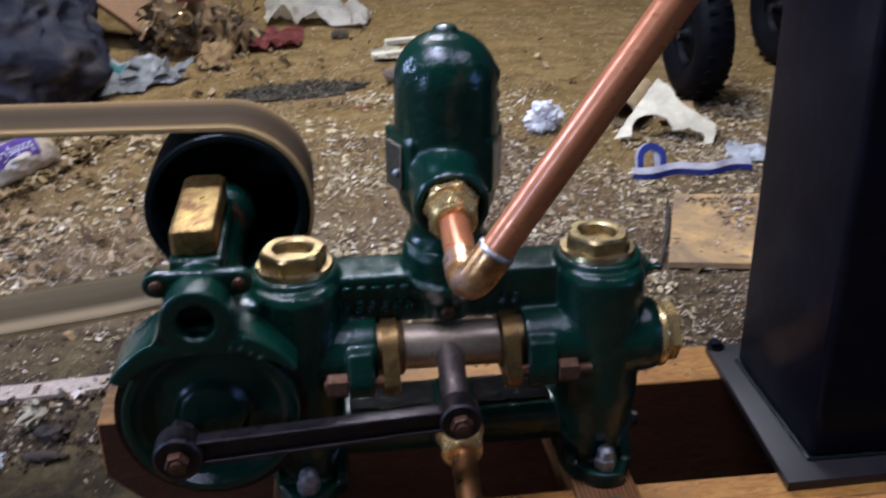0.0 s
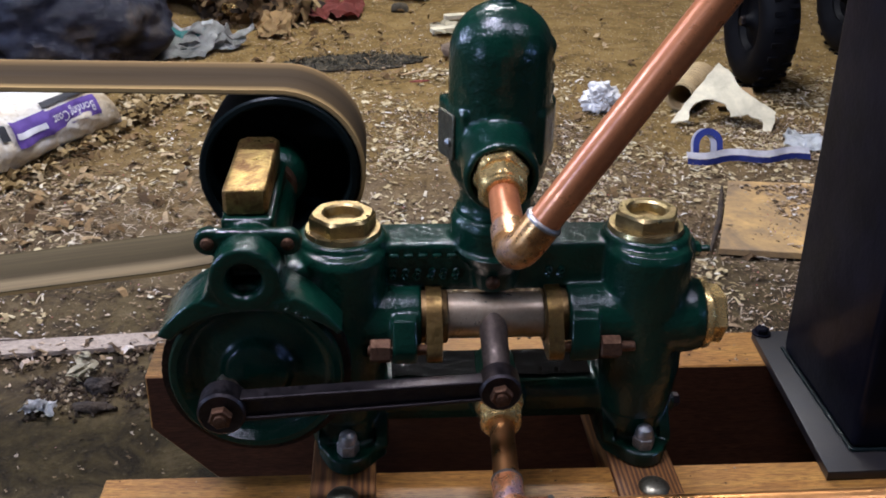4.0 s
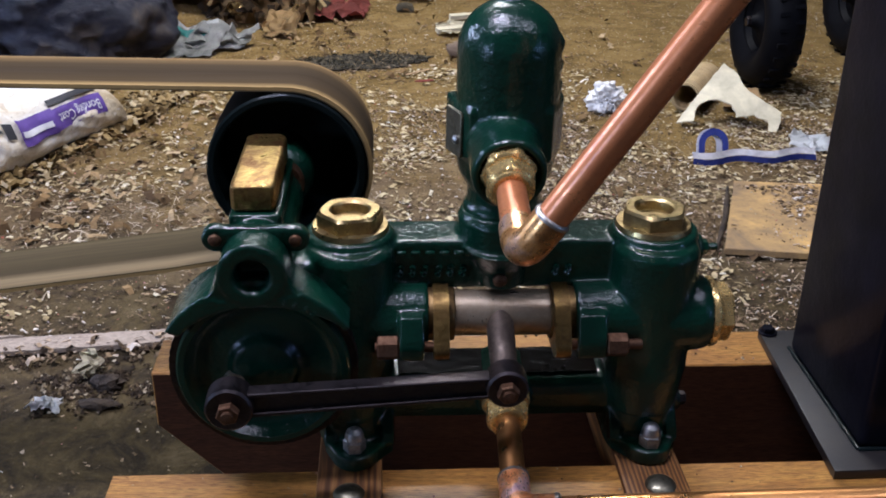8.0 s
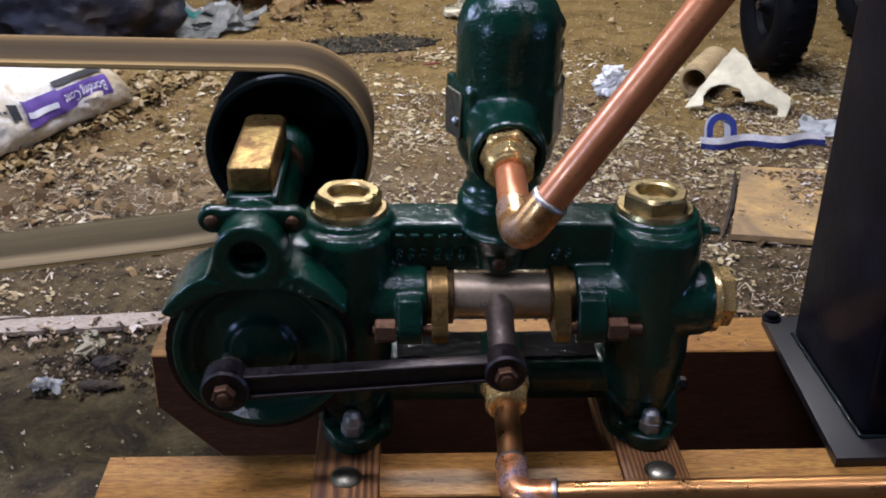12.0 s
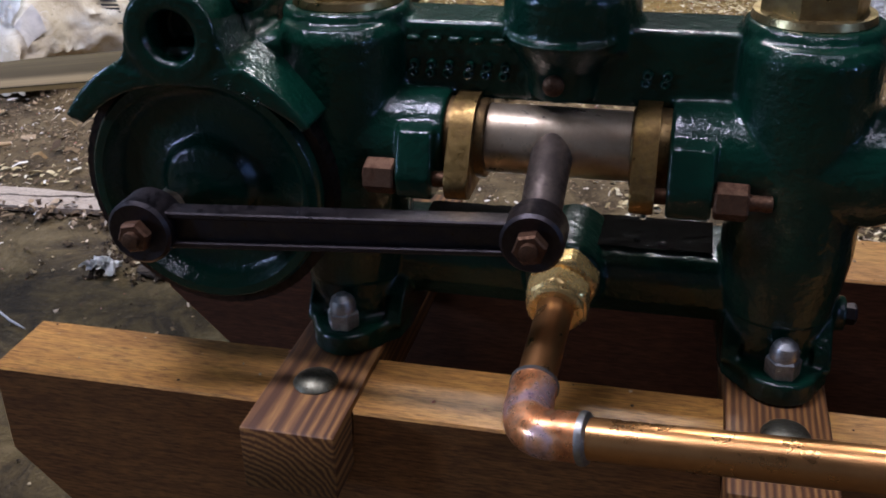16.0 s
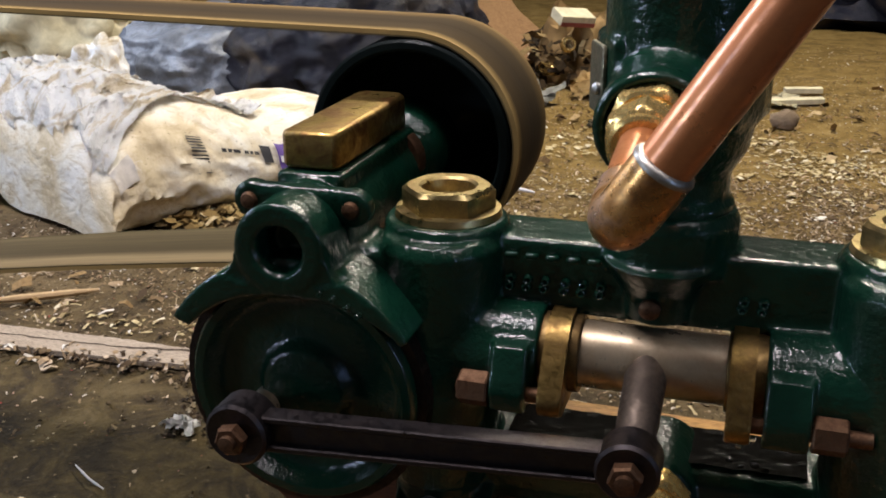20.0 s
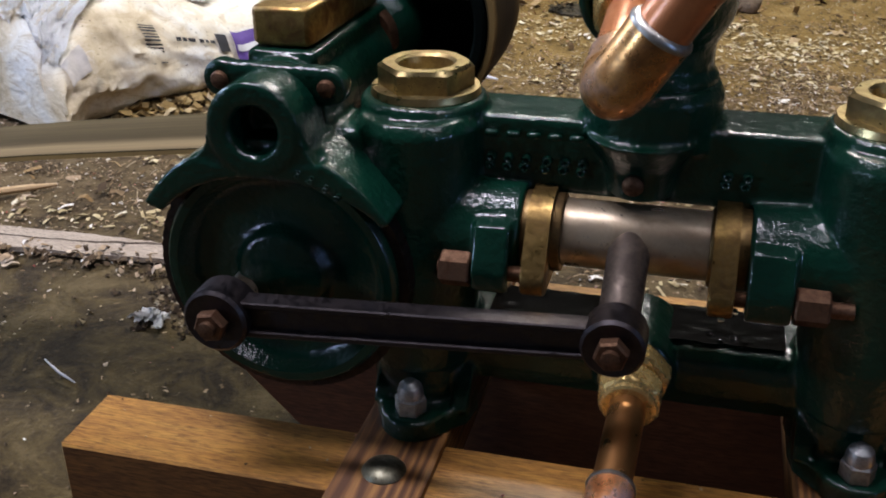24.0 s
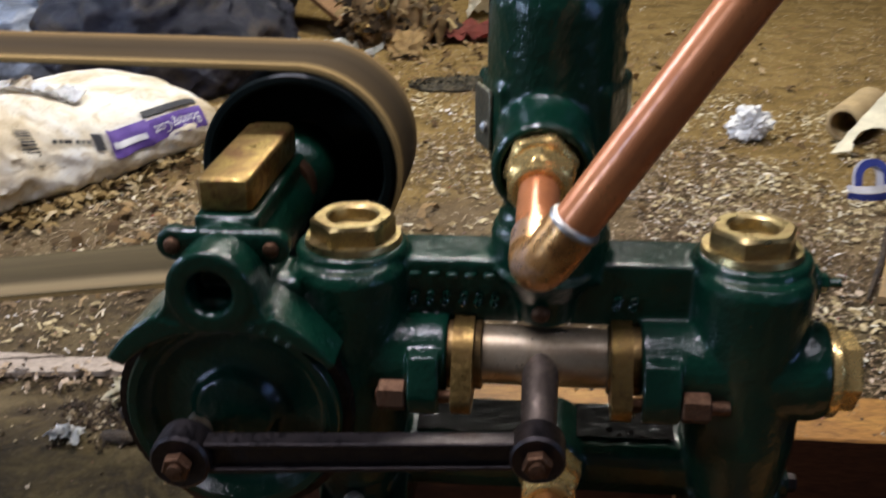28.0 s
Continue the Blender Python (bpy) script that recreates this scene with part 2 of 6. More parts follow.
GREEN = paint("green_enamel", (0.0038, 0.0270, 0.0148), (0.0020, 0.0160, 0.0092), 0.35, 0.80, 0.80)
BLACK = paint("black_enamel", (0.005, 0.005, 0.009), (0.003, 0.003, 0.005), 0.6, 0.25, 0.16, (0.05, 0.03, 0.02))
PULLEY = paint("dark_pulley_paint", (0.006, 0.010, 0.010), (0.003, 0.005, 0.005), 0.5, 0.12, 0.05, (0.03, 0.02, 0.015))
BRASS = metal("old_brass", (0.60, 0.48, 0.22), (0.22, 0.145, 0.06), 0.32, 38, 0.85, 0.3)
BRASS_DULL = metal("dull_brass", (0.52, 0.38, 0.12), (0.15, 0.075, 0.028), 0.34, 50, 1.0, 0.5)
BRASS_OILY = metal("oily_brass", (0.36, 0.235, 0.075), (0.12, 0.070, 0.026), 0.36, 60, 0.9, 0.3)
BRASS_DARK = metal("oil_darkened_brass", (0.24, 0.155, 0.06), (0.07, 0.042, 0.02), 0.4, 45, 0.9, 0.3)
ARM_STEEL = metal("greasy_brown_steel", (0.15, 0.115, 0.09), (0.05, 0.036, 0.028), 0.42, 50, 0.8, 0.2, 0.8)
BRASS_BRIGHT = metal("bright_brass", (0.84, 0.60, 0.23), (0.46, 0.29, 0.09), 0.22, 50, 0.6, 0.2, 0.8)
COPPER_OLD = metal("tarnished_copper", (0.62, 0.235, 0.085), (0.44, 0.150, 0.055), 0.31, 22, 0.7, 0.06, 0.5)
COPPER_OLD.node_tree.nodes["Principled BSDF"].inputs["Coat Weight"].default_value = 0.35
COPPER_OLD.node_tree.nodes["Principled BSDF"].inputs["Coat Roughness"].default_value = 0.22
COPPER = metal("bright_copper", (0.64, 0.325, 0.115), (0.42, 0.180, 0.056), 0.27, 11, 0.6, 0.0, 0.95)
def heat_stained(name, stops):
    """Copper discoloured by the soldering flame: orange, brown and violet clouds."""
    m, nt, b = shader(name, (0.7, 0.35, 0.2), 0.3, 0.8)
    v = coords(nt)
    n, f = noise_tex(nt, v, 44, 5, 0.55, 0.6), noise_tex(nt, v, 170, 5, 0.65)
    col = ramp(nt, n, stops)
    col = blend(nt, ramp(nt, f, grey((0.52, 0), (0.70, 0.6))), col, (0.20, 0.10, 0.06))
    nt.links.new(col, b.inputs["Base Color"])
    nt.links.new(ramp(nt, f, grey((0.35, 0.22), (0.7, 0.45))), b.inputs["Roughness"])
    bump(nt, b, f, 0.12, 0.0008)
    return m


ELBOW = heat_stained("golden_heat_stained_copper", [(0.26, (0.50, 0.34, 0.34)), (0.36, (0.66, 0.42, 0.27)), (0.46, (0.62, 0.34, 0.12)), (0.56, (0.46, 0.22, 0.07)), (0.66, (0.25, 0.13, 0.05)), (0.76, (0.46, 0.36, 0.15))])
ELBOW_RED = heat_stained("violet_heat_stained_copper", [(0.28, (0.52, 0.30, 0.40)), (0.38, (0.78, 0.50, 0.46)), (0.47, (0.84, 0.42, 0.20)), (0.57, (0.70, 0.27, 0.09)), (0.67, (0.40, 0.15, 0.06)), (0.78, (0.58, 0.40, 0.20))])
SOLDER = metal("solder", (0.48, 0.47, 0.45), (0.26, 0.22, 0.18), 0.35, 120, 0.6)
STEEL = metal("oiled_steel", (0.47, 0.38, 0.27), (0.20, 0.14, 0.08), 0.31, 30, 0.75, 0.05, 0.72)
DARK_STEEL = metal("dark_oily_steel", (0.068, 0.060, 0.064), (0.034, 0.025, 0.022), 0.36, 60, 0.6)
RUSTY = metal("rusty_nut", (0.17, 0.10, 0.06), (0.085, 0.04, 0.022), 0.5, 110, 0.8, 0.3)
GEAR_IRON = metal("greasy_gear_iron", (0.060, 0.046, 0.040), (0.022, 0.017, 0.014), 0.42, 70, 0.7)
ZINC = metal("dull_zinc", (0.46, 0.46, 0.46), (0.2, 0.19, 0.17), 0.38, 110, 0.7)
OLIVE_BOLT = metal("tarnished_coach_bolt", (0.26, 0.24, 0.17), (0.1, 0.09, 0.06), 0.4, 90, 0.8)
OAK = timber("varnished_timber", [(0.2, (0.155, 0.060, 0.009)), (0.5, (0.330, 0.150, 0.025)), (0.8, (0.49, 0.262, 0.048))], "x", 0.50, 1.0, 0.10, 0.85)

# Side timbers: a redder stain; the rear one also has shade darkened in.
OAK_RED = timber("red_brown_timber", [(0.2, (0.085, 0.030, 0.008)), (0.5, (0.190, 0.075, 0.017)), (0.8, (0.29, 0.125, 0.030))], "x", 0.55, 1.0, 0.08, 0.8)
OAK_SHADED = timber("shade_dark_timber", [(0.2, (0.030, 0.010, 0.004)), (0.5, (0.066, 0.023, 0.009)), (0.8, (0.110, 0.042, 0.015))], "x", 0.55, 1.0, 0.04, 0.7)


def ringed_timber(name):
    """Timber with strong growth rings: stripes along its length and curved rings on its ends."""
    m, nt, b = shader(name, (0.2, 0.08, 0.03), 0.5)
    b.inputs["Specular IOR Level"].default_value = 0.3
    tc, mp = nt.nodes.new("ShaderNodeTexCoord"), nt.nodes.new("ShaderNodeMapping")
    mp.inputs["Location"].default_value, mp.inputs["Scale"].default_value = (0.175, 0, -0.10), (1, 0.06, 1)
    nt.links.new(tc.outputs["Object"], mp.inputs["Vector"])
    wave = nt.nodes.new("ShaderNodeTexWave")
    wave.wave_type, wave.rings_direction = "RINGS", "Y"
    for key, value in (("Scale", 76), ("Distortion", 9), ("Detail", 5), ("Detail Scale", 0.6), ("Detail Roughness", 0.6)):
        wave.inputs[key].default_value = value
    nt.links.new(mp.outputs[0], wave.inputs["Vector"])
    fine = noise_tex(nt, coords(nt, (170, 9, 170)), 3.0, 5, 0.7)
    col = ramp(nt, wave.outputs["Fac"], [(0.10, (0.070, 0.028, 0.009)), (0.50, (0.150, 0.064, 0.017)), (0.98, (0.265, 0.125, 0.033))])
    col = blend(nt, ramp(nt, fine, grey((0.35, 0.5), (0.6, 0))), col, (0.075, 0.028, 0.012))
    nt.links.new(col, b.inputs["Base Color"])
    bump(nt, b, blend(nt, 0.5, wave.outputs["Fac"], fine), 0.2, 0.0008)
    return m


STRIPED = ringed_timber("dark_striped_timber")
PINE = timber("raw_pine", [(0.2, (0.42, 0.28, 0.14)), (0.8, (0.58, 0.42, 0.24))], "x", 0.75, 1.0, 0.0, 0.25)
GREY_WOOD = timber("weathered_lath", [(0.2, (0.27, 0.205, 0.15)), (0.8, (0.52, 0.435, 0.34))], "x", 0.8, 1.6, 0.0, 0.9)


def belt_material(name, stops):
    """Canvas with lengthwise colour bands, from its front edge to its rear edge."""
    m, nt, b = shader(name, (0.12, 0.09, 0.055), 0.85)
    b.inputs["Specular IOR Level"].default_value = 0.08
    v = coords(nt)
    sep = nt.nodes.new("ShaderNodeSeparateXYZ")
    nt.links.new(v, sep.inputs[0])
    mp = nt.nodes.new("ShaderNodeMapRange")
    mp.inputs[1].default_value, mp.inputs[2].default_value = 0.154, 0.247
    nt.links.new(sep.outputs[1], mp.inputs[0])
    col = ramp(nt, mp.outputs[0], stops)
    n = noise_tex(nt, coords(nt, (3, 60, 3)), 4, 5)
    col = blend(nt, ramp(nt, n, grey((0.35, 0.35), (0.7, 0))), col, (0.06, 0.045, 0.03))
    nt.links.new(col, b.inputs["Base Color"])
    bump(nt, b, n, 0.15, 0.001)
    return m


# Pale outer-ply edges carry the belt's edge highlights in their colour.
BELT = belt_material("canvas_belt", [(0.0, (0.38, 0.255, 0.095)), (0.06, (0.26, 0.17, 0.06)), (0.14, (0.060, 0.038, 0.014)), (0.50, (0.034, 0.022, 0.009)), (0.75, (0.050, 0.032, 0.012)), (0.92, (0.15, 0.095, 0.034)), (1.0, (0.28, 0.18, 0.07))])
BELT_LINING = belt_material("belt_lining", [(0.0, (0.10, 0.075, 0.035)), (0.07, (0.17, 0.125, 0.062)), (0.20, (0.19, 0.142, 0.073)), (0.34, (0.085, 0.062, 0.030)), (0.52, (0.13, 0.098, 0.048)), (0.80, (0.175, 0.130, 0.066)), (0.93, (0.22, 0.165, 0.085)), (1.0, (0.13, 0.095, 0.045))])
PLASTER = plain("dingy_plaster_wall", (0.10, 0.092, 0.08), 0.9, 0.3, 4, 0.3, 0.004)
CEILING = plain("ceiling_boards", (0.09, 0.08, 0.065), 0.9, 0.25, 5, 0.2, 0.003)


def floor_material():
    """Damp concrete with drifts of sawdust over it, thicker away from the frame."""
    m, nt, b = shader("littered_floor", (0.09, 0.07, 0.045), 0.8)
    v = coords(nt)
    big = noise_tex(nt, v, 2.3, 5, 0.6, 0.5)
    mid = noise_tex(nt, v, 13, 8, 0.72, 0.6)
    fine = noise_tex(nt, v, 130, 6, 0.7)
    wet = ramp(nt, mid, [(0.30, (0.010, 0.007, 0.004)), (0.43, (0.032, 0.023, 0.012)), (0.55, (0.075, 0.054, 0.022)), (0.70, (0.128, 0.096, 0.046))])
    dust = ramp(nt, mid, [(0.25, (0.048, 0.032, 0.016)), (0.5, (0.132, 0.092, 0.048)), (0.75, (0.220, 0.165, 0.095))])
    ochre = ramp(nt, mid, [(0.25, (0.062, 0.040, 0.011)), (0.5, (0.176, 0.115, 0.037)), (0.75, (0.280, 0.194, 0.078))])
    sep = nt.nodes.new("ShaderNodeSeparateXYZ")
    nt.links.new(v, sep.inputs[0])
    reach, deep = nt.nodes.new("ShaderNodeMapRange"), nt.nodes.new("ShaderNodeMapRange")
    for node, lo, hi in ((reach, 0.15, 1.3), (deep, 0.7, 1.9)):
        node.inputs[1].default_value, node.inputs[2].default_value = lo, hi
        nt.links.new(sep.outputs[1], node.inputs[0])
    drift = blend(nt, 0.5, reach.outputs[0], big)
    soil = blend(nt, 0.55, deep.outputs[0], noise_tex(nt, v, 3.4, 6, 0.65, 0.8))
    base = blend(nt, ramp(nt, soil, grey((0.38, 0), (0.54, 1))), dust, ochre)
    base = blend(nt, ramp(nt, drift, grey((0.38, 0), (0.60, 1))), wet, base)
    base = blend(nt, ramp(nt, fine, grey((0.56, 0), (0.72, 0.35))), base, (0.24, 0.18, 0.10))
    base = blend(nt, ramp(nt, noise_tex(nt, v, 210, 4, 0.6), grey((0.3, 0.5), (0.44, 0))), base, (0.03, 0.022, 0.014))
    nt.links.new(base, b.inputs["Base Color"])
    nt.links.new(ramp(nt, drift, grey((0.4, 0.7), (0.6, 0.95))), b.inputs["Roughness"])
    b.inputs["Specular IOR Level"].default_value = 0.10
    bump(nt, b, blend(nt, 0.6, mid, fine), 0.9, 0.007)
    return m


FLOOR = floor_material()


# ---- the room ----
def floor_height(x, y):
    return 0.006 * noise.noise((x * 1.3, y * 1.3, 0.4)) + 0.003 * noise.noise((x * 6, y * 6, 2.1))


def ground():
    bm = bmesh.new()
    xs = [-3.6 + 0.06 * i for i in range(121)]
    ys = [-3.2 + 0.06 * i for i in range(157)]
    rows = [[bm.verts.new((x, y, floor_height(x, y) - 0.003)) for x in xs] for y in ys]
    for r0, r1 in zip(rows, rows[1:]):
        for i in range(len(xs) - 1):
            bm.faces.new((r0[i], r0[i + 1], r1[i + 1], r1[i]))
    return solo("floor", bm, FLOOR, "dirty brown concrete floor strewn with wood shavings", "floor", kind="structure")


ground()


def wall_with_hole(name, place, length, height, hole):
    """A wall in u, v with openings (u0, u1, v0, v1)."""
    bm = bmesh.new()
    cuts, u = [], 0
    for h in hole or ():
        cuts += [(u, h[0], 0, height), (h[0], h[1], 0, h[2]), (h[0], h[1], h[3], height)]
        u = h[1]
    cuts.append((u, length, 0, height))
    for u0, u1, v0, v1 in cuts:
        prism(bm, [(u0, v0), (u1, v0), (u1, v1), (u0, v1)], place, 0.15)
    return solo(name, bm, PLASTER, "dingy plastered workshop wall", "wall", kind="structure", smooth=0)


wall_with_hole("wall_north", frame_at((-3.6, 6.1, -0.02), (1, 0, 0), (0, 0, 1), (0, 1, 0)), 7.2, 2.8, None)
wall_with_hole("wall_south", frame_at((3.6, -3.15, -0.02), (-1, 0, 0), (0, 0, 1), (0, -1, 0)), 7.2, 2.8, None)
wall_with_hole("wall_west", frame_at((-3.5, -3.15, -0.02), (0, 1, 0), (0, 0, 1), (-1, 0, 0)), 9.25, 2.8, ((0.75, 1.55, 0.6, 1.45), (3.85, 4.95, 1.3, 2.2)))
wall_with_hole("wall_east", frame_at((3.5, 6.1, -0.02), (0, -1, 0), (0, 0, 1), (1, 0, 0)), 9.25, 2.8, ((7.7, 8.5, 0.7, 1.55),))
bm = bmesh.new()
box(bm, -3.7, 3.7, -3.3, 6.3, 2.78, 2.9)
solo("ceiling", bm, CEILING, "plain boarded workshop ceiling", "ceiling", kind="structure", smooth=0)

# ---- timber frame under the pump ----
TOP = 0.165
bx = [(-0.168, -0.110), (0.106, 0.165)]


def beam(name, y0, y1, label, side, low=0.045):
    bm = bmesh.new()
    outline = [(-0.352, TOP), (-0.352, 0.100), (-0.300 + (0.045 - low), low), (0.95, low), (0.95, TOP)]
    for x0, x1 in bx[::-1]:
        outline += [(x1 + 0.0005, TOP), (x1 + 0.0005, 0.124), (x0 - 0.0005, 0.124), (x0 - 0.0005, TOP)]
    prism(bm, outline, front((0, y0, 0)), y1 - y0, 0.0015, 1)
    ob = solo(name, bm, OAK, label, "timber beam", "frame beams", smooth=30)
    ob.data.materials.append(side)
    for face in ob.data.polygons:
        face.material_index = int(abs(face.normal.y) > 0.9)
    return ob


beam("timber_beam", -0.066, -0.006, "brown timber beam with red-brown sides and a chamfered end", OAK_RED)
beam("timber_beam", 0.163, 0.234, "brown timber beam with sides darkened for shade behind the green pump", OAK_SHADED, 0.0)
for x0, x1 in bx:
    bm = bmesh.new()
    box(bm, x0, x1, -0.098, 0.25, 0.1245, 0.1685, 0.002)
    solo("cross_bearer", bm, STRIPED, "dark striped timber bearer let into the beams", "timber bearer", "cross bearers")
for x, y in ((-0.139, -0.045), (0.139, -0.042)):
    bm = bmesh.new()
    lathe(bm, (x, y, 0.1683), (0, 0, 1), [(0, 0), (0.0135, 0), (0.0140, 0.001), (0.0122, 0.0035), (0.008, 0.0056), (0.003, 0.0066), (0, 0.0067)], 24)
    solo("coach_bolt", bm, OLIVE_BOLT, "tarnished domed coach bolt head in the bearer", "bolt", "coach bolts")
for y0, y1 in ((-0.072, 0.0),):
    bm = bmesh.new()
    box(bm, -0.285, -0.06, y0, y1, 0.0, 0.0445, 0.002)
    solo("packing_block", bm, PINE, "pale raw pine packing block under a beam", "packing block", "packing blocks")
    bm = bmesh.new()
    box(bm, 0.35, 0.62, y0, y1, 0.0, 0.0445, 0.002)
    solo("packing_block", bm, PINE, "pale raw pine packing block under a beam", "packing block", "packing blocks")

# ---- steel post ----
post = thing("steel_post", "black painted steel post welded to a base plate", "steel post", (0.42, 0.1, 0.166))
bm = bmesh.new()
prism(bm, [(0.300, -0.036), (0.560, -0.030), (0.560, 0.222), (0.3135, 0.217)], Matrix.Translation((0, 0, 0.1655)), 0.010, 0.0015)
part("base_plate", bm, plain("scuffed_black_paint", (0.0045, 0.0045, 0.007), 0.42, 0.5, 34, 0.3, 0.001, (0.013, 0.010, 0.008)), post, "black base plate with brown scuffs")
bm = bmesh.new()
box(bm, 0.334, 0.52, -0.006, 0.178, 0.1756, 1.30, 0.008, 3)
part("post", bm, BLACK, post)
for a, b in (((0.334, -0.006), (0.52, -0.006)), ((0.334, -0.006), (0.334, 0.178))):
    bm = bmesh.new()
    steps = 26
    path = [Vector((a[0] + (b[0] - a[0]) * i / steps, a[1] + (b[1] - a[1]) * i / steps, 0.1765)) for i in range(steps + 1)]
    tube(bm, path, [0.0022 + 0.0004 * math.sin(i * 1.7) + 0.0003 * math.sin(i * 4.1) for i in range(steps + 1)], 8)
    part("weld_bead", bm, PULLEY, post)
for x, y in ((0.322, 0.212),):
    bm = bmesh.new()
    lathe(bm, (x, y, 0.1755), (0, 0, 1), [(0, 0), (0.0105, 0), (0.0105, 0.0015), (0.007, 0.0017), (0, 0.0017)], 20)
    r = 0.0075
    lathe(bm, (x, y, 0.177), (0, 0, 1), [(0, 0), (r - 0.001, 0), (r, 0.001), (r, 0.005), (r - 0.001, 0.006), (0, 0.006)], 6)
    part("bolt", bm, BLACK, post, smooth=25)

# ---- the pump ----
pump = thing("water_pump", "dark green enamelled cast-iron piston pump on timber bearers", "water pump", (0, 0.05, 0.169))


def pump_body():
    bm = bmesh.new()
    for x in (-0.136, 0.133):
        lathe(bm, (x, 0.048, 0.18), (0, 0, 1), [(0, 0), (0.0355, 0), (0.036, 0.03), (0.0365, 0.07), (0.0365, 0.19), (0.039, 0.194), (0.039, 0.200), (0.036, 0.203), (0, 0.203)], 40)
        lathe(bm, (x, 0.0335, 0.18), (0, 0, 1), [(0, 0.030), (0.0310, 0.030), (0.0345, 0.048), (0.0378, 0.072), (0.0380, 0.190), (0.034, 0.196), (0, 0.198)], 40)
        lathe(bm, (x, 0.0435, 0.175), (0, 0, 1), [(0, 0), (0.0335, 0), (0.0330, 0.02), (0.0345, 0.045), (0.0365, 0.06), (0, 0.07)], 40)
    # joining bar over the window, and the lower trunk
    box(bm, -0.13, 0.13, 0.036, 0.083, 0.329, 0.375, 0.003)
    prism(bm, [(0.084, 0.2375), (0.044, 0.2365), (0.036, 0.2345), (0.030, 0.2290), (0.0275, 0.2210), (0.0285, 0.2060), (0.034, 0.1950), (0.044, 0.1900), (0.084, 0.1900)],
          frame_at((-0.13, 0, 0), (0, 1, 0), (0, 0, 1), (1, 0, 0)), 0.26)
    # barrels
    lathe(bm, (-0.068, 0.030, 0.306), (-1, 0, 0), [(0, 0), (0.029, 0), (0.030, 0.002), (0.031, 0.06), (0.02, 0.075), (0, 0.075)], 40)
    lathe(bm, (0.061, 0.030, 0.306), (1, 0, 0), [(0, 0), (0.029, 0), (0.030, 0.002), (0.031, 0.05), (0.0330, 0.072), (0.0345, 0.090), (0.0345, 0.112), (0.032, 0.121), (0, 0.122)], 40)
    # ears that take the gland studs
    for x0, x1 in ((-0.0935, -0.0720), (0.0615, 0.0865)):
        prism(bm, [(0.034, 0.326), (0.004, 0.3235), (-0.0035, 0.3205), (-0.0105, 0.3020), (-0.0120, 0.2950), (-0.0105, 0.2835), (-0.004, 0.2790), (0.034, 0.2790)],
              frame_at((x0, 0, 0), (0, 1, 0), (0, 0, 1), (1, 0, 0)), x1 - x0, 0.0015, 2)
        box(bm, x0, x1, 0.03, 0.066, 0.292, 0.335, 0.004)
    # feet
    for x, bolt in ((-0.131, -0.1345), (0.134, 0.137)):
        toe = [(x - 0.0335, 0.10), (x - 0.0335, 0.030), (x - 0.0310, 0.014)]
        toe += [(bolt + 0.0215 * math.cos(w), 0.006 - 0.0215 * math.sin(w)) for w in (math.pi * (1 - k / 12) for k in range(1, 12))]
        toe += [(x + 0.0310, 0.014), (x + 0.0335, 0.030), (x + 0.0335, 0.10)]
        prism(bm, toe, Matrix.Translation((0, 0, 0.1688)), 0.0150, 0.002, 2)
        # cheeks that rise from the toe on both sides of the nut
        for side in (-1, 1):
            prism(bm, [(0.060, 0.180), (0.008, 0.180), (0.012, 0.190), (0.026, 0.206), (0.040, 0.225), (0.060, 0.225)],
                  frame_at((x + side * 0.0265 - 0.0055, 0, 0), (0, 1, 0), (0, 0, 1), (1, 0, 0)), 0.011)
        lathe(bm, (x, 0.10, 0.1688), (0, 0, 1), [(0, 0), (0.030, 0), (0.030, 0.016), (0, 0.018)], 32)
    # side boss with its drain
    lathe(bm, (0.165, 0.05, 0.361), (1, 0, 0), [(0, 0), (0.013, 0), (0.013, 0.012), (0, 0.012)], 20)
    lathe(bm, (0.155, 0.05, 0.20), (1, 0, 0), [(0, 0), (0.012, 0), (0.011, 0.02), (0, 0.02)], 20)
    # flange for the air vessel
    lathe(bm, (-0.001, 0.056, 0.362), (0, 0, 1), [(0, 0), (0.0395, 0), (0.0405, 0.030), (0.037, 0.037), (0, 0.037)], 32)
    lathe(bm, (-0.003, 0.041, 0.334), (0, 0, 1), [(0, 0), (0.019, 0), (0.022, 0.018), (0.034, 0.036), (0, 0.036)], 32)
    lathe(bm, (0.0045, 0.082, 0.2220), (-0.03, -0.99, -0.03), [(0, 0), (0.0240, 0), (0.0250, 0.003), (0.0255, 0.056), (0.0235, 0.060), (0, 0.060)], 36)
    # bracket to the gear side
    box(bm, -0.235, -0.14, 0.005, 0.055, 0.25, 0.37, 0.012, 3)
    lathe(bm, (-0.211, 0.0, 0.379), (0, 1, 0), [(0, 0), (0.030, 0), (0.030, 0.15), (0.026, 0.155), (0, 0.155)], 32)
    box(bm, -0.246, -0.175, -0.006, 0.006, 0.390, 0.409, 0.006, 3)
    for x, z in ((-0.243, 0.398), (-0.178, 0.397)):
        lathe(bm, (x, 0.006, z), (0, -1, 0), [(0, 0), (0.0115, 0), (0.0115, 0.010), (0.010, 0.012), (0, 0.012)], 24)
    box(bm, -0.234, -0.190, 0.012, 0.148, 0.385, 0.412, 0.003)
    return fused("body", bm, GREEN, pump, 0.0016, 3)


pump_body()


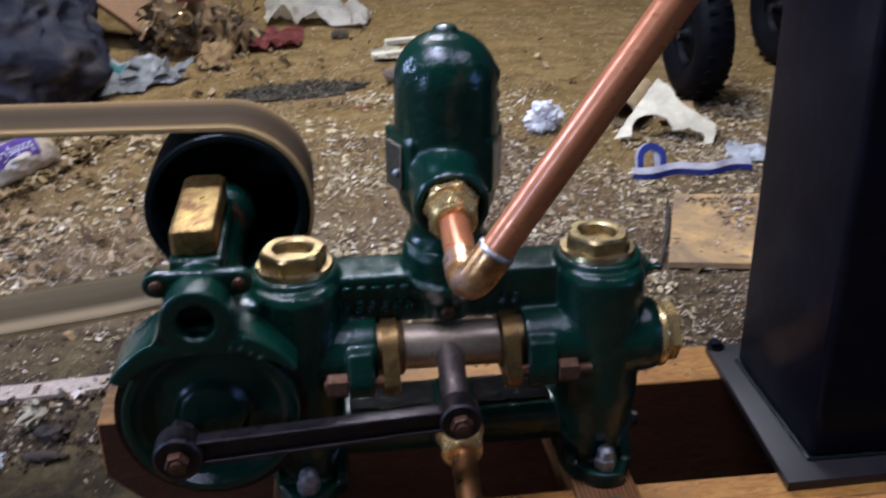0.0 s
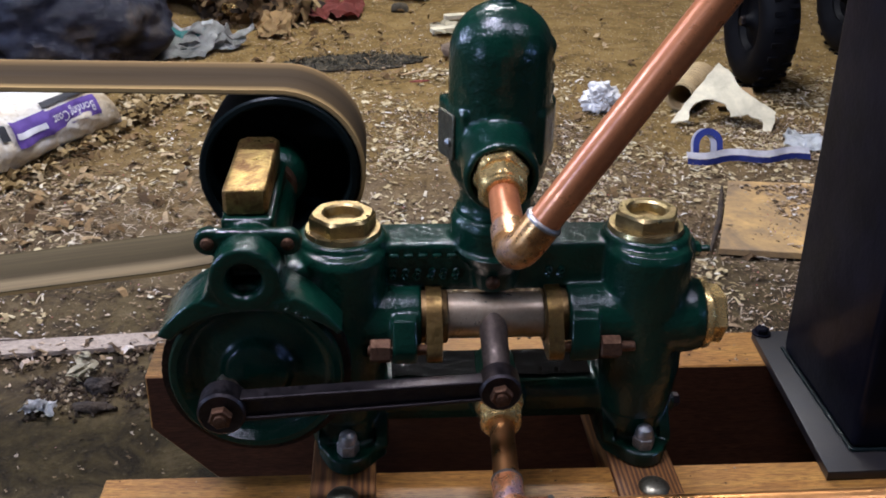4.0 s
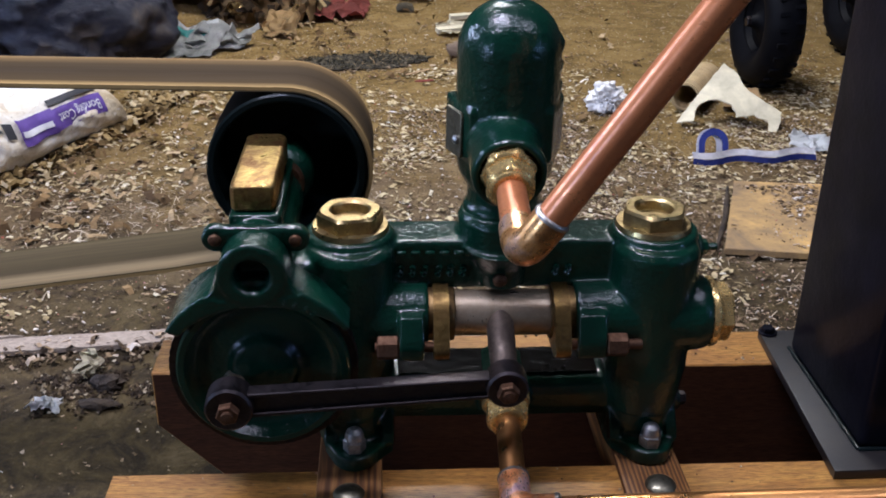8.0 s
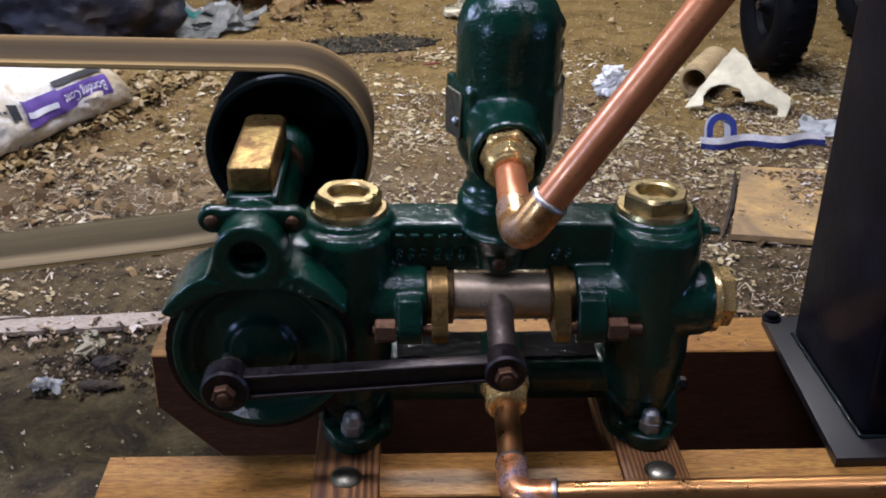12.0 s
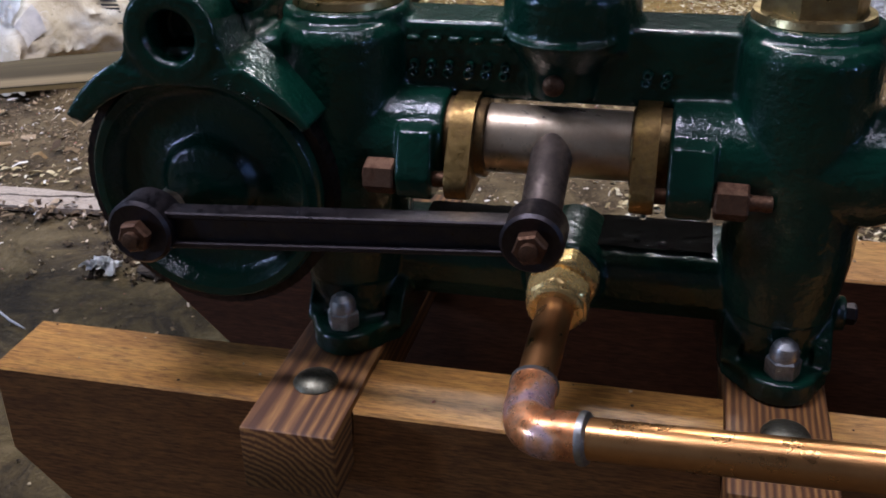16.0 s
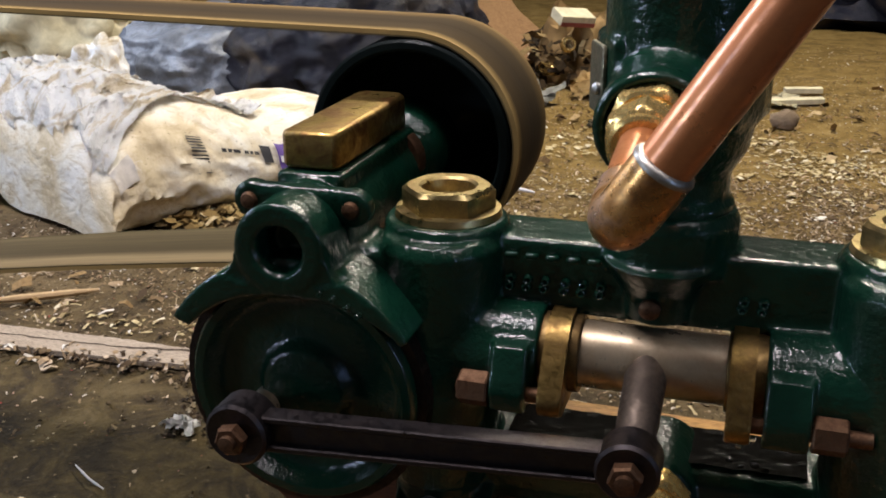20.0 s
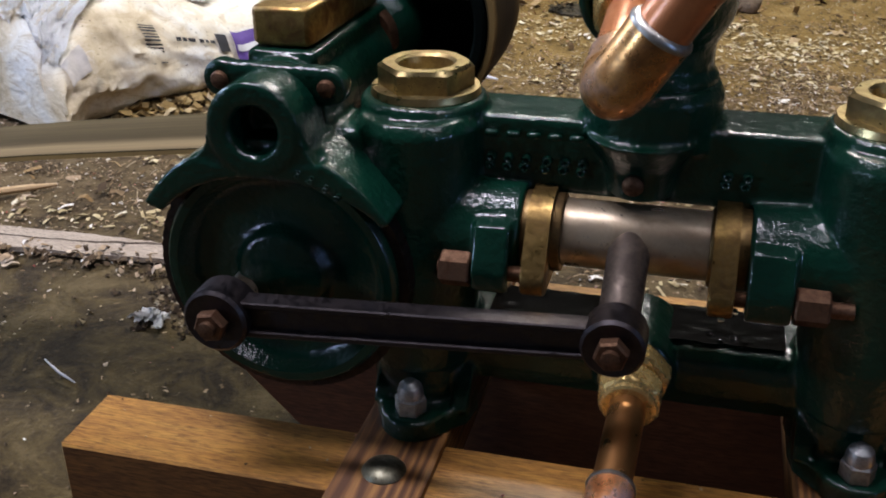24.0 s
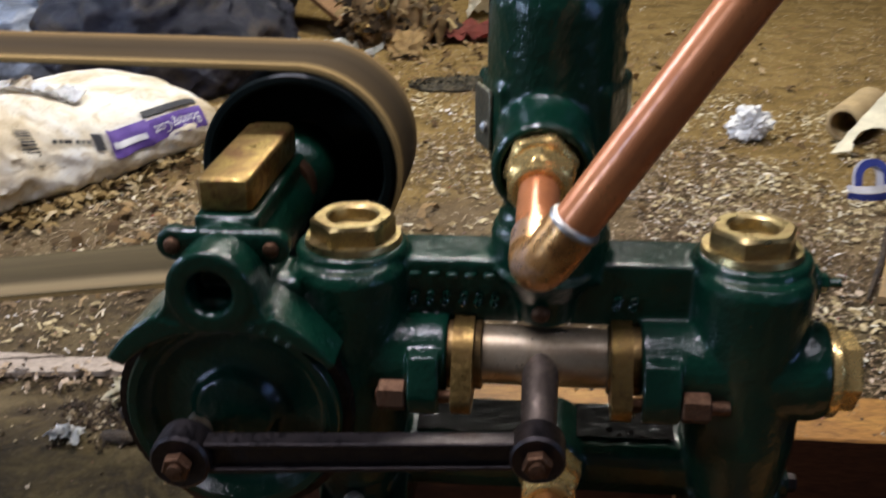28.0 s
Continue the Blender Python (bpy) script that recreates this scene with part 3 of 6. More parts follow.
def hex_plug(parent, x, y, z, r=0.0325, flat=0.0256, h=0.0140, hole=0.0165):
    bm = bmesh.new()
    lathe(bm, (x, y, z), (0, 0, 1), [(0, 0), (r, 0), (r + 0.001, 0.002), (r, 0.006), (flat * 0.9, 0.0065), (0, 0.0065)], 36)
    plug = part("valve_plug", bm, BRASS, parent, "tarnished brass hexagon plug")
    bm = bmesh.new()
    n = 36
    outer = []
    for k in range(n):
        w = 2 * math.pi * k / n
        sect = (w - 0.2) % (math.pi / 3) - math.pi / 6
        outer.append((w, flat / math.cos(sect)))
    def ring(radii, zz):
        return [bm.verts.new((x + rr * math.cos(w), y + rr * math.sin(w), zz)) for w, rr in radii]
    z0, z1 = z + 0.006, z + 0.006 + h
    rings = [ring(outer, z0), ring(outer, z1 - 0.0025), ring([(w, min(rr, flat * 1.05) - 0.0012) for w, rr in outer], z1),
             ring([(w, hole + 0.002) for w, rr in outer], z1), ring([(w, hole) for w, rr in outer], z1 - 0.0015),
             ring([(w, hole - 0.001) for w, rr in outer], z1 - 0.009)]
    for lo, hi in zip(rings, rings[1:]):
        for k in range(n):
            bm.faces.new((lo[k], lo[(k + 1) % n], hi[(k + 1) % n], hi[k]))
    bm.faces.new(rings[-1])
    bm.faces.new(rings[0][::-1])
    part("hexagon", bm, BRASS, plug, smooth=25)
    return plug


hex_plug(pump, -0.1350, 0.048, 0.3815)
hex_plug(pump, 0.1315, 0.048, 0.3815)


def hex_bar(bm, p0, way, af, length, chamfer=0.0015, turn=0.0):
    r = af / math.sqrt(3)
    return lathe(bm, p0, way, [(0, 0), (r - chamfer, 0), (r, chamfer), (r, length - chamfer), (r - chamfer, length), (0, length)], 6, turn)


def round_hex(bm, p0, way, af, length, turn=0.0, back=0.0):
    """A hexagon nut whose corners are turned off round at its outer end."""
    way, a, b = axes_of(way)
    p0 = Vector(p0)
    n = 48
    ring_of = []
    for h, cap in ((0, af * 0.5 * (1.16 if not back else 1.02)), (back, af * 0.58), (length * 0.62, af * 0.58), (length * 0.80, af * 0.548), (length * 0.92, af * 0.51), (length, af * 0.46)):
        row = []
        for k in range(n):
            w = 2 * math.pi * k / n
            sect = (w - turn) % (math.pi / 3) - math.pi / 6
            r = min(af * 0.5 / math.cos(sect), cap)
            row.append(bm.verts.new(p0 + way * h + (a * math.cos(w) + b * math.sin(w)) * r))
        ring_of.append(row)
    for lo, hi in zip(ring_of, ring_of[1:]):
        for k in range(n):
            bm.faces.new((lo[k], lo[(k + 1) % n], hi[(k + 1) % n], hi[k]))
    bm.faces.new(ring_of[0][::-1])
    bm.faces.new(ring_of[-1])
    return bm


bm = bmesh.new()
lathe(bm, (0.1825, 0.030, 0.306), (1, 0, 0), [(0, 0), (0.031, 0), (0.032, 0.003), (0.031, 0.006), (0.026, 0.007), (0, 0.007)], 36)
plug = part("side_plug", bm, BRASS_BRIGHT, pump, "bright brass cylinder plug")
bm = bmesh.new()
hex_bar(bm, (0.189, 0.030, 0.306), (1, 0, 0), 0.046, 0.014)
part("hexagon", bm, BRASS_BRIGHT, plug, smooth=25)


# air vessel
def air_vessel():
    bm = bmesh.new()
    x, y = -0.0010, 0.059
    dome = [(0.0432 * math.cos(a), 0.540 + 0.041 * math.sin(a)) for a in (math.pi / 2 * i / 10 for i in range(10))]
    prof = [(0, 0.390), (0.035, 0.390), (0.036, 0.402), (0.0325, 0.407), (0.0325, 0.420), (0.0405, 0.434), (0.0436, 0.450), (0.0436, 0.502), *dome, (0, 0.581)]
    lathe(bm, (x, y, 0), (0, 0, 1), prof, 48)
    prism(bm, [(-0.0500, 0.012), (-0.0460, -0.006), (-0.034, -0.034), (0.034, -0.034), (0.0460, -0.006), (0.0500, 0.012), (0.0500, 0.024), (-0.0500, 0.024)], Matrix.Translation((x, y, 0.450)), 0.047, 0.003, 2)
    for kz, kr in ((0.510, 0.007), (0.527, 0.006), (0.544, 0.007)):
        lathe(bm, (x + 0.031, y - 0.006, kz), (1, -0.1, 0.15), [(0, 0), (kr, 0), (kr * 0.9, 0.012), (0, 0.014)], 16)
    lathe(bm, (x - 0.006, y, 0.4670), (0, -1, -0.08), [(0, 0), (0.0305, 0), (0.0305, 0.082), (0.0285, 0.086), (0.0245, 0.086), (0.0235, 0.078), (0, 0.078)], 36)
    lathe(bm, (x, y, 0.577), (0, 0, 1), [(0, 0), (0.010, 0), (0.010, 0.007), (0, 0.009)], 20)
    return fused("air_vessel", bm, GREEN, pump, 0.0018, 2)


air_vessel()
bm = bmesh.new()
slant = Vector((0.012, -0.028, 0)).normalized()
off = slant.cross(Vector((0, 0, 1)))
seat = Vector((-0.0490, 0.0590, 0.4520)) + off * 0.0004
prism(bm, [(-0.002, 0.002), (0.0, 0.0), (0.0235, 0.0), (0.0255, 0.003), (0.0255, 0.037), (0.0235, 0.0395), (0.0, 0.0395), (-0.002, 0.0375)], frame_at(seat, slant, (0, 0, 1), off), 0.0028, 0.0006, 1)
plate = part("side_plate", bm, OLIVE_BOLT, pump, "grey-brown bare steel plate on the collar")
bm = bmesh.new()
lathe(bm, seat + slant * 0.0185 + off * 0.0027 + Vector((0, 0, 0.0150)), off, [(0, 0), (0.0036, 0), (0.0036, 0.002), (0.002, 0.0036), (0, 0.004)], 14)
part("bolt", bm, ZINC, plate)

# gear wheel under its guard
GX, GZ = -0.209, 0.282
bm = bmesh.new()
lathe(bm, (GX, -0.022, GZ), (0, 1, 0), [(0, 0.002), (0.024, 0.002), (0.0275, 0.004), (0.0295, 0.009), (0.034, 0.0115), (0.056, 0.0115), (0.062, 0.008), (0.0650, 0.001), (0.0665, -0.001), (0.0715, -0.001), (0.0735, 0.001), (0.074, 0.005), (0.074, 0.030), (0, 0.030)], 72)
gear = part("crank_wheel", bm, GREEN, pump)
bm = bmesh.new()
teeth = []
for k in range(64):
    for step, r in ((0.0, 0.0796), (0.30, 0.0796), (0.45, 0.0800), (0.85, 0.0800)):
        w = 2 * math.pi * (k + step) / 64
        teeth.append((GX + r * math.cos(w), GZ + r * math.sin(w)))
inner = [(GX + 0.0730 * math.cos(w), GZ + 0.0730 * math.sin(w)) for w in (2 * math.pi * k / 256 for k in range(256))]
rings = [[bm.verts.new((x, y, z)) for x, z in loop] for loop, y in ((inner, -0.0165), (teeth, -0.0165), (teeth, 0.0095), (inner, 0.0095))]
for lo, hi in zip(rings, rings[1:] + rings[:1]):
    for k in range(256):
        bm.faces.new((lo[k], lo[(k + 1) % 256], hi[(k + 1) % 256], hi[k]))
part("gear_teeth", bm, GEAR_IRON, gear, "dark greasy iron gear teeth", smooth=25)


def gear_guard():
    bm = bmesh.new()
    LX, LZ = -0.2115, 0.379

    def arc(r, a0, a1, n):
        return [(GX + r * math.cos(w), GZ + r * math.sin(w)) for w in (math.radians(a0 + (a1 - a0) * k / n) for k in range(n + 1))]

    face = arc(0.0885, 148, 118, 8) + arc(0.0795, 110, 74, 8) + arc(0.0885, 66, 33, 8)
    for k in range(25):
        a = 34 + 113 * k / 24
        r = 0.0690 + (0.0155 if a < 90 else 0.0090) * (abs(a - 90.5) / 56.5) ** 1.6
        face.append((GX + r * math.cos(math.radians(a)), GZ + r * math.sin(math.radians(a))))
    prism(bm, face, front((0, -0.036, 0)), 0.0085)
    prism(bm, arc(0.0895, 148, 33, 30) + arc(0.0835, 33, 148, 30), front((0, -0.027, 0)), 0.050)
    prism(bm, arc(0.0895, 148, 118, 8) + arc(0.0835, 118, 148, 8), front((0, -0.035, 0)), 0.012)
    prism(bm, arc(0.0895, 66, 33, 8) + arc(0.0835, 33, 66, 8), front((0, -0.035, 0)), 0.012)
    # shoulders that sweep up from the hood to the bearing
    for side in (-1, 1):
        sweep = [(LX + side * u, z) for u, z in ((0.0420, 0.3570), (0.0350, 0.3625), (0.0305, 0.3690), (0.0282, 0.3790), (0.0200, 0.3790), (0.0165, 0.3640), (0.0140, 0.3500))]
        prism(bm, sweep if side < 0 else sweep[::-1], front((0, -0.035, 0)), 0.045)
    # bearing lug with its blind hole
    lathe(bm, (LX, -0.037, LZ), (0, 1, 0), [(0, 0.026), (0.0135, 0.026), (0.0140, 0.003), (0.0165, 0), (0.0260, 0), (0.0282, 0.002), (0.0282, 0.050), (0, 0.050)], 40)
    return fused("gear_guard", bm, GREEN, pump, 0.0014, 2)


gear_guard()

bm = bmesh.new()
prism(bm, [(-0.0185, -0.061), (-0.0150, -0.065), (0.0150, -0.065), (0.0185, -0.061), (0.0185, 0.058), (0.0125, 0.066), (-0.0125, 0.066), (-0.0185, 0.058)],
      frame_at((-0.2135, 0.082, 0.4125), (1, 0, 0), (0, 1, 0), (0, 0, 1)), 0.0235, 0.0035, 3)
part("oil_box_lid", bm, BRASS_DULL, pump, "worn brass oil box lid")
for x, z in ((-0.243, 0.398), (-0.178, 0.397)):
    bm = bmesh.new()
    lathe(bm, (x, -0.0055, z), (0, -1, 0), [(0, 0), (0.0054, 0), (0.0056, 0.0012), (0.0045, 0.0034), (0.002, 0.0044), (0, 0.0046)], 20)
    part("cover_screw", bm, RUSTY, pump, "brown slotted screw")

# belt pulley
PX, PZ = -0.198, 0.396
PY0 = 0.152
bm = bmesh.new()
lathe(bm, (PX, PY0, PZ), (0, 1, 0), [(0, 0.050), (0.022, 0.050), (0.030, 0.055), (0.064, 0.055), (0.0675, 0.002), (0.0695, 0), (0.0740, 0), (0.0758, 0.002), (0.0772, 0.050), (0.0758, 0.098), (0.0740, 0.100), (0, 0.100)], 64)
pulley = part("pulley", bm, PULLEY, pump, "black dished belt pulley")
bm = bmesh.new()
lathe(bm, (PX - 0.006, 0.150, 0.388), (0, 1, 0), [(0, 0), (0.016, 0), (0.016, 0.05), (0, 0.05)], 28)
part("hub", bm, PULLEY, pulley)

bm = bmesh.new()
lathe(bm, (PX - 0.008, 0.138, 0.389), (0, 1, 0), [(0.012, 0), (0.020, 0), (0.022, 0.003), (0.022, 0.010), (0.030, 0.016), (0.033, 0.022), (0.033, 0.060), (0.012, 0.060)], 36)
part("bearing_collar", bm, GREEN, pump)
bm = bmesh.new()
lathe(bm, (PX - 0.008, 0.130, 0.389), (0, 1, 0), [(0, 0), (0.0245, 0), (0.0255, 0.002), (0.0255, 0.012), (0, 0.012)], 32)
part("shaft_washer", bm, RUSTY, pump, "brown rusty washer on the shaft")

# glands, studs and nuts
def hull(points):
    """The convex outline round flat points."""
    pts = sorted(set(points))
    half = []
    for run in (pts, pts[::-1]):
        line = []
        for p in run:
            while len(line) > 1 and (line[-1][0] - line[-2][0]) * (p[1] - line[-2][1]) - (line[-1][1] - line[-2][1]) * (p[0] - line[-2][0]) <= 0:
                line.pop()
            line.append(p)
        half += line[:-1]
    return half


GLAND_WAY = (0, -0.89, -0.46)
for x0, s0, s1 in ((-0.0640, -0.072, -0.0445), (0.0415, 0.0395, 0.064)):
    bm = bmesh.new()
    outline = hull([(0.0268 * math.cos(w), 0.0268 * math.sin(w)) for w in (2 * math.pi * k / 48 for k in range(48))]
                   + [(side * 0.0355 + 0.0098 * math.cos(w), 0.0098 * math.sin(w)) for side in (-1, 1) for w in (2 * math.pi * k / 24 for k in range(24))])
    u = Vector(GLAND_WAY).normalized()
    v = Vector((1, 0, 0)).cross(u)
    prism(bm, outline, frame_at((x0, 0.027, 0.308), u, v, (1, 0, 0)), 0.0138, 0.0015)
    gland = part("gland", bm, BRASS_OILY, pump, "oval brass gland flange")
    bm = bmesh.new()
    rod(bm, (s0, 0.029, 0.308), (s1, 0.029, 0.308), 0.0240, seg=36, round_end=0.0015)
    part("sleeve", bm, BRASS_DARK, gland, "oil-darkened brass sleeve")
for x0, x1, n0 in ((-0.115, -0.050, -0.113), (0.045, 0.119, 0.0875)):
    bm = bmesh.new()
    rod(bm, (x0, -0.002, 0.292), (x1, -0.002, 0.292), 0.0047, seg=16, round_end=0.001)
    stud = part("gland_stud", bm, RUSTY, pump)
    bm = bmesh.new()
    hex_bar(bm, (n0, -0.002, 0.292), (1, 0, 0), 0.019, 0.0185, 0.0012, 0.3)
    part("nut", bm, RUSTY, stud, "brown rusted hexagon nut", smooth=25)

# piston, its arm and the connecting rod
bm = bmesh.new()
rod(bm, (-0.075, 0.030, 0.308), (0.07, 0.030, 0.308), 0.0207, seg=40)
piston = part("piston", bm, STEEL, pump, "oily bare steel piston")
SX, SZ = -0.005, 0.284
bm = bmesh.new()
rod(bm, (SX, 0.024, 0.311), (SX, -0.036, 0.284), 0.0125, 0.0115, seg=28, round_end=0.003)
part("arm", bm, ARM_STEEL, piston, "greasy brown steel crosshead arm")


def connecting_rod():
    bm = bmesh.new()
    a, b = Vector((-0.2345, 0, 0.2690)), Vector((SX, 0, SZ))
    way = (b - a).normalized()
    up = Vector((-way.z, 0, way.x))
    n = (b - a).length
    place = frame_at((a.x, -0.056, a.z), way, up, (0, 1, 0))
    prism(bm, [(0.012, -0.0095), (n - 0.012, -0.0085), (n - 0.012, 0.0085), (0.012, 0.0095)], frame_at((a.x, -0.052, a.z), way, up, (0, 1, 0)), 0.006)
    for s in (-1, 1):
        prism(bm, [(0.010, s * 0.0115), (n - 0.010, s * 0.010), (n - 0.010, s * 0.0065), (0.010, s * 0.0075)], place, 0.014, 0.0008, 1)
    for p, r in ((a, 0.020), (b, 0.0175)):
        lathe(bm, (p.x, -0.061, p.z), (0, 1, 0), [(0, 0.001), (r * 0.6, 0.001), (r * 0.9, 0), (r, 0.002), (r, 0.022), (r - 0.002, 0.024), (0, 0.024)], 32)
    return part("connecting_rod", bm, DARK_STEEL, pump, "dark oily steel connecting rod", smooth=35), a, b


con, big, small = connecting_rod()
for p, af in ((big, 0.017), (small, 0.0165)):
    bm = bmesh.new()
    hex_bar(bm, (p.x, -0.0605, p.z), (0, -1, 0), af, 0.008, 0.0012, 0.2)
    lathe(bm, (p.x, -0.068, p.z), (0, -1, 0), [(0, 0), (0.005, 0), (0.005, 0.004), (0, 0.005)], 16)
    part("rod_nut", bm, RUSTY, con, "dark oily hexagon nut", smooth=25)
bm = bmesh.new()
rod(bm, (big.x, -0.04, big.z), (big.x, -0.012, big.z), 0.010, seg=24)
part("crank_pin", bm, STEEL, pump)

for x, y in ((-0.1345, 0.000), (0.137, -0.001)):
    bm = bmesh.new()
    hex_bar(bm, (x, y, 0.1835), (0, 0, 1), 0.018, 0.012, 0.0012, 0.3)
    lathe(bm, (x, y, 0.1950), (0, 0, 1), [(0, 0), (0.0085, 0), (0.0085, 0.004), (0.0072, 0.0085), (0.004, 0.0115), (0, 0.0125)], 20)
    part("foot_nut", bm, ZINC, pump, "dull domed foot nut", smooth=25)
bm = bmesh.new()
hex_bar(bm, (0.176, 0.05, 0.361), (1, 0, 0), 0.012, 0.008)
rod(bm, (0.183, 0.05, 0.361), (0.192, 0.05, 0.361), 0.0035, seg=12)
part("side_screw", bm, GREEN, pump, smooth=25)
bm = bmesh.new()
hex_bar(bm, (0.172, 0.05, 0.20), (1, 0, 0), 0.012, 0.010)
part("drain_plug", bm, DARK_STEEL, pump, smooth=25)


bm = bmesh.new()
lathe(bm, (-0.006, 0.0195, 0.346), (0, -1, -0.1), [(0, 0), (0.0062, 0), (0.0062, 0.003), (0.004, 0.0050), (0, 0.0054)], 18)
part("boss_screw", bm, RUSTY, pump, "small rusty round screw")


def black_film():
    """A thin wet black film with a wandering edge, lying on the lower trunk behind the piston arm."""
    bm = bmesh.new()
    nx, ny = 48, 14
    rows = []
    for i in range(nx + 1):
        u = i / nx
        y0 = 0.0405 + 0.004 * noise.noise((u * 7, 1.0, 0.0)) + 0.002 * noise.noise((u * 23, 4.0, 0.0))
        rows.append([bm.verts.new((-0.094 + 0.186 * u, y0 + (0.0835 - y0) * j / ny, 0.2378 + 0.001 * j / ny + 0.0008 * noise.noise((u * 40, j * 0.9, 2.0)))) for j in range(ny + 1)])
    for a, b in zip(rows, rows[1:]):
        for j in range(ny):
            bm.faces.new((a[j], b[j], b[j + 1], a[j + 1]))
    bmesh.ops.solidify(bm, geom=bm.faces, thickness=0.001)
    return part("black_film", bm, BLACK_FILM, pump, "wet black film on the lower trunk")


BLACK_FILM, _, oily = shader("glossy_black", (0.006, 0.005, 0.004), 0.12)
black_film()
WATER, _, wet = shader("water", (0.9, 0.95, 1.0), 0.03)
wet.inputs["Transmission Weight"].default_value, wet.inputs["IOR"].default_value = 1.0, 1.33
for x, y, z, r in ((0.044, 0.002, 0.2795, 0.0026), (0.050, -0.002, 0.2780, 0.0020), (0.057, 0.004, 0.2805, 0.0024), (0.030, 0.026, 0.2870, 0.0022), (0.020, 0.024, 0.2872, 0.0018),
                   (0.046, 0.050, 0.2368, 0.0030), (0.053, 0.044, 0.2366, 0.0024), (0.061, 0.048, 0.2368, 0.0034), (0.068, 0.043, 0.2366, 0.0026), (0.038, 0.046, 0.2366, 0.0018), (0.012, 0.040, 0.2400, 0.0020), (0.009, 0.052, 0.2415, 0.0022)):
    bm = bmesh.new()
    lathe(bm, (x, y, z + r), (0, 0, -1), [(0, 0), (r * 0.75, r * 0.35), (r, r), (r * 0.75, r * 1.7), (0, r * 2.0)], 12)
    part("water_drop", bm, WATER, pump, "clear drop of water")


# raised cast marks on the joining bar
def raised_mark(w, h):
    bm = bmesh.new()
    box(bm, -w / 2, w / 2, -0.0036, 0.001, -h / 2, h / 2, 0.0019, 3)
    return mesh_from(bm, "raised_mark", GREEN)


def ring_mark():
    bm = bmesh.new()
    for x, z in ((-0.0004, -0.0023), (0.0005, 0.0025)):
        lathe(bm, (x, 0.001, z), (0, -1, 0), [(0.0006, 0.001), (0.0011, 0.0024), (0.0020, 0.0030), (0.0028, 0.0024), (0.0033, 0)], 14)
    return mesh_from(bm, "raised_mark", GREEN)


top_mark, low_mark = raised_mark(0.0085, 0.0042), ring_mark()
for a in (73, 67, 60, 54):
    ob = part("raised_mark", low_mark, None, pump)
    w = math.radians(a)
    ob.matrix_parent_inverse = Matrix.Identity(4)
    ob.matrix_basis = Matrix.Translation((GX + 0.0775 * math.cos(w) - pump.location.x, -0.0352 - pump.location.y, GZ + 0.0775 * math.sin(w) - pump.location.z)) @ Matrix.Rotation(math.pi / 2 - w, 4, "Y") @ Matrix.Scale(0.6, 4)
for i in range(5):
    ob = part("raised_mark", top_mark, None, pump)
    ob.location = (-0.091 + 0.0125 * i - pump.location.x, 0.0345 - pump.location.y + 0.0, 0.3655 - pump.location.z)
    ob.matrix_parent_inverse = Matrix.Identity(4)
for x in (-0.092, -0.0815, -0.071, -0.0585, -0.048, -0.037, 0.045, 0.056):
    ob = part("raised_mark", low_mark, None, pump)
    ob.location = (x - pump.location.x, 0.0345 - pump.location.y, 0.347 - pump.location.z)
    ob.matrix_parent_inverse = Matrix.Identity(4)

# ---- copper pipes ----
delivery = thing("delivery_pipe", "tarnished copper delivery pipe with a brass nipple and elbow", "copper pipe", (-0.01, -0.1, 0.45))
d_up = Vector((0.527, -0.098, 0.844)).normalized()
N0, CORNER = Vector((-0.0080, -0.0200, 0.4640)), Vector((-0.0095, -0.1300, 0.4410))
d_in = (CORNER - N0).normalized()
bm = bmesh.new()
round_hex(bm, N0 - d_in * 0.004, d_in, 0.0400, 0.0150, 0.2, 0.001)
lathe(bm, N0 + d_in * 0.0105, d_in, [(0, 0), (0.0172, 0), (0.0172, 0.005), (0, 0.005)], 32)
round_hex(bm, N0 + d_in * 0.0140, d_in, 0.0365, 0.0155, 0.55, 0.002)
lathe(bm, N0 + d_in * 0.0285, d_in, [(0, 0), (0.0166, 0), (0.0172, 0.0012), (0.0168, 0.0034), (0.0150, 0.0045), (0.0128, 0.0046), (0, 0.003)], 32)
part("nipple", bm, BRASS_BRIGHT, delivery, "brass hexagon compression nipple", smooth=25)
bm = bmesh.new()
tube(bm, [N0 + d_in * 0.02, CORNER - d_in * 0.022], 0.0117, 28)
part("stub", bm, COPPER_OLD, delivery)
bm = bmesh.new()
pts = [CORNER - d_in * 0.036] + bend(CORNER, d_in, d_up, 0.020) + [CORNER + d_up * 0.037]
tube(bm, pts, 0.0136, 32)
elbow = part("elbow", bm, ELBOW, delivery, "soldered copper elbow")
for p, d in ((CORNER + d_up * 0.037, d_up),):
    bm = bmesh.new()
    lathe(bm, p - d * 0.002, d, [(0.011, 0), (0.0138, 0), (0.0141, 0.0012), (0.0134, 0.0028), (0.0120, 0.0038), (0.011, 0.0038)], 32)
    part("solder_ring", bm, SOLDER, elbow, "dull grey solder ring")
bm = bmesh.new()
tube(bm, [CORNER + d_up * 0.02, CORNER + d_up * 0.62], 0.0117, 32)
part("pipe", bm, COPPER_OLD, delivery)

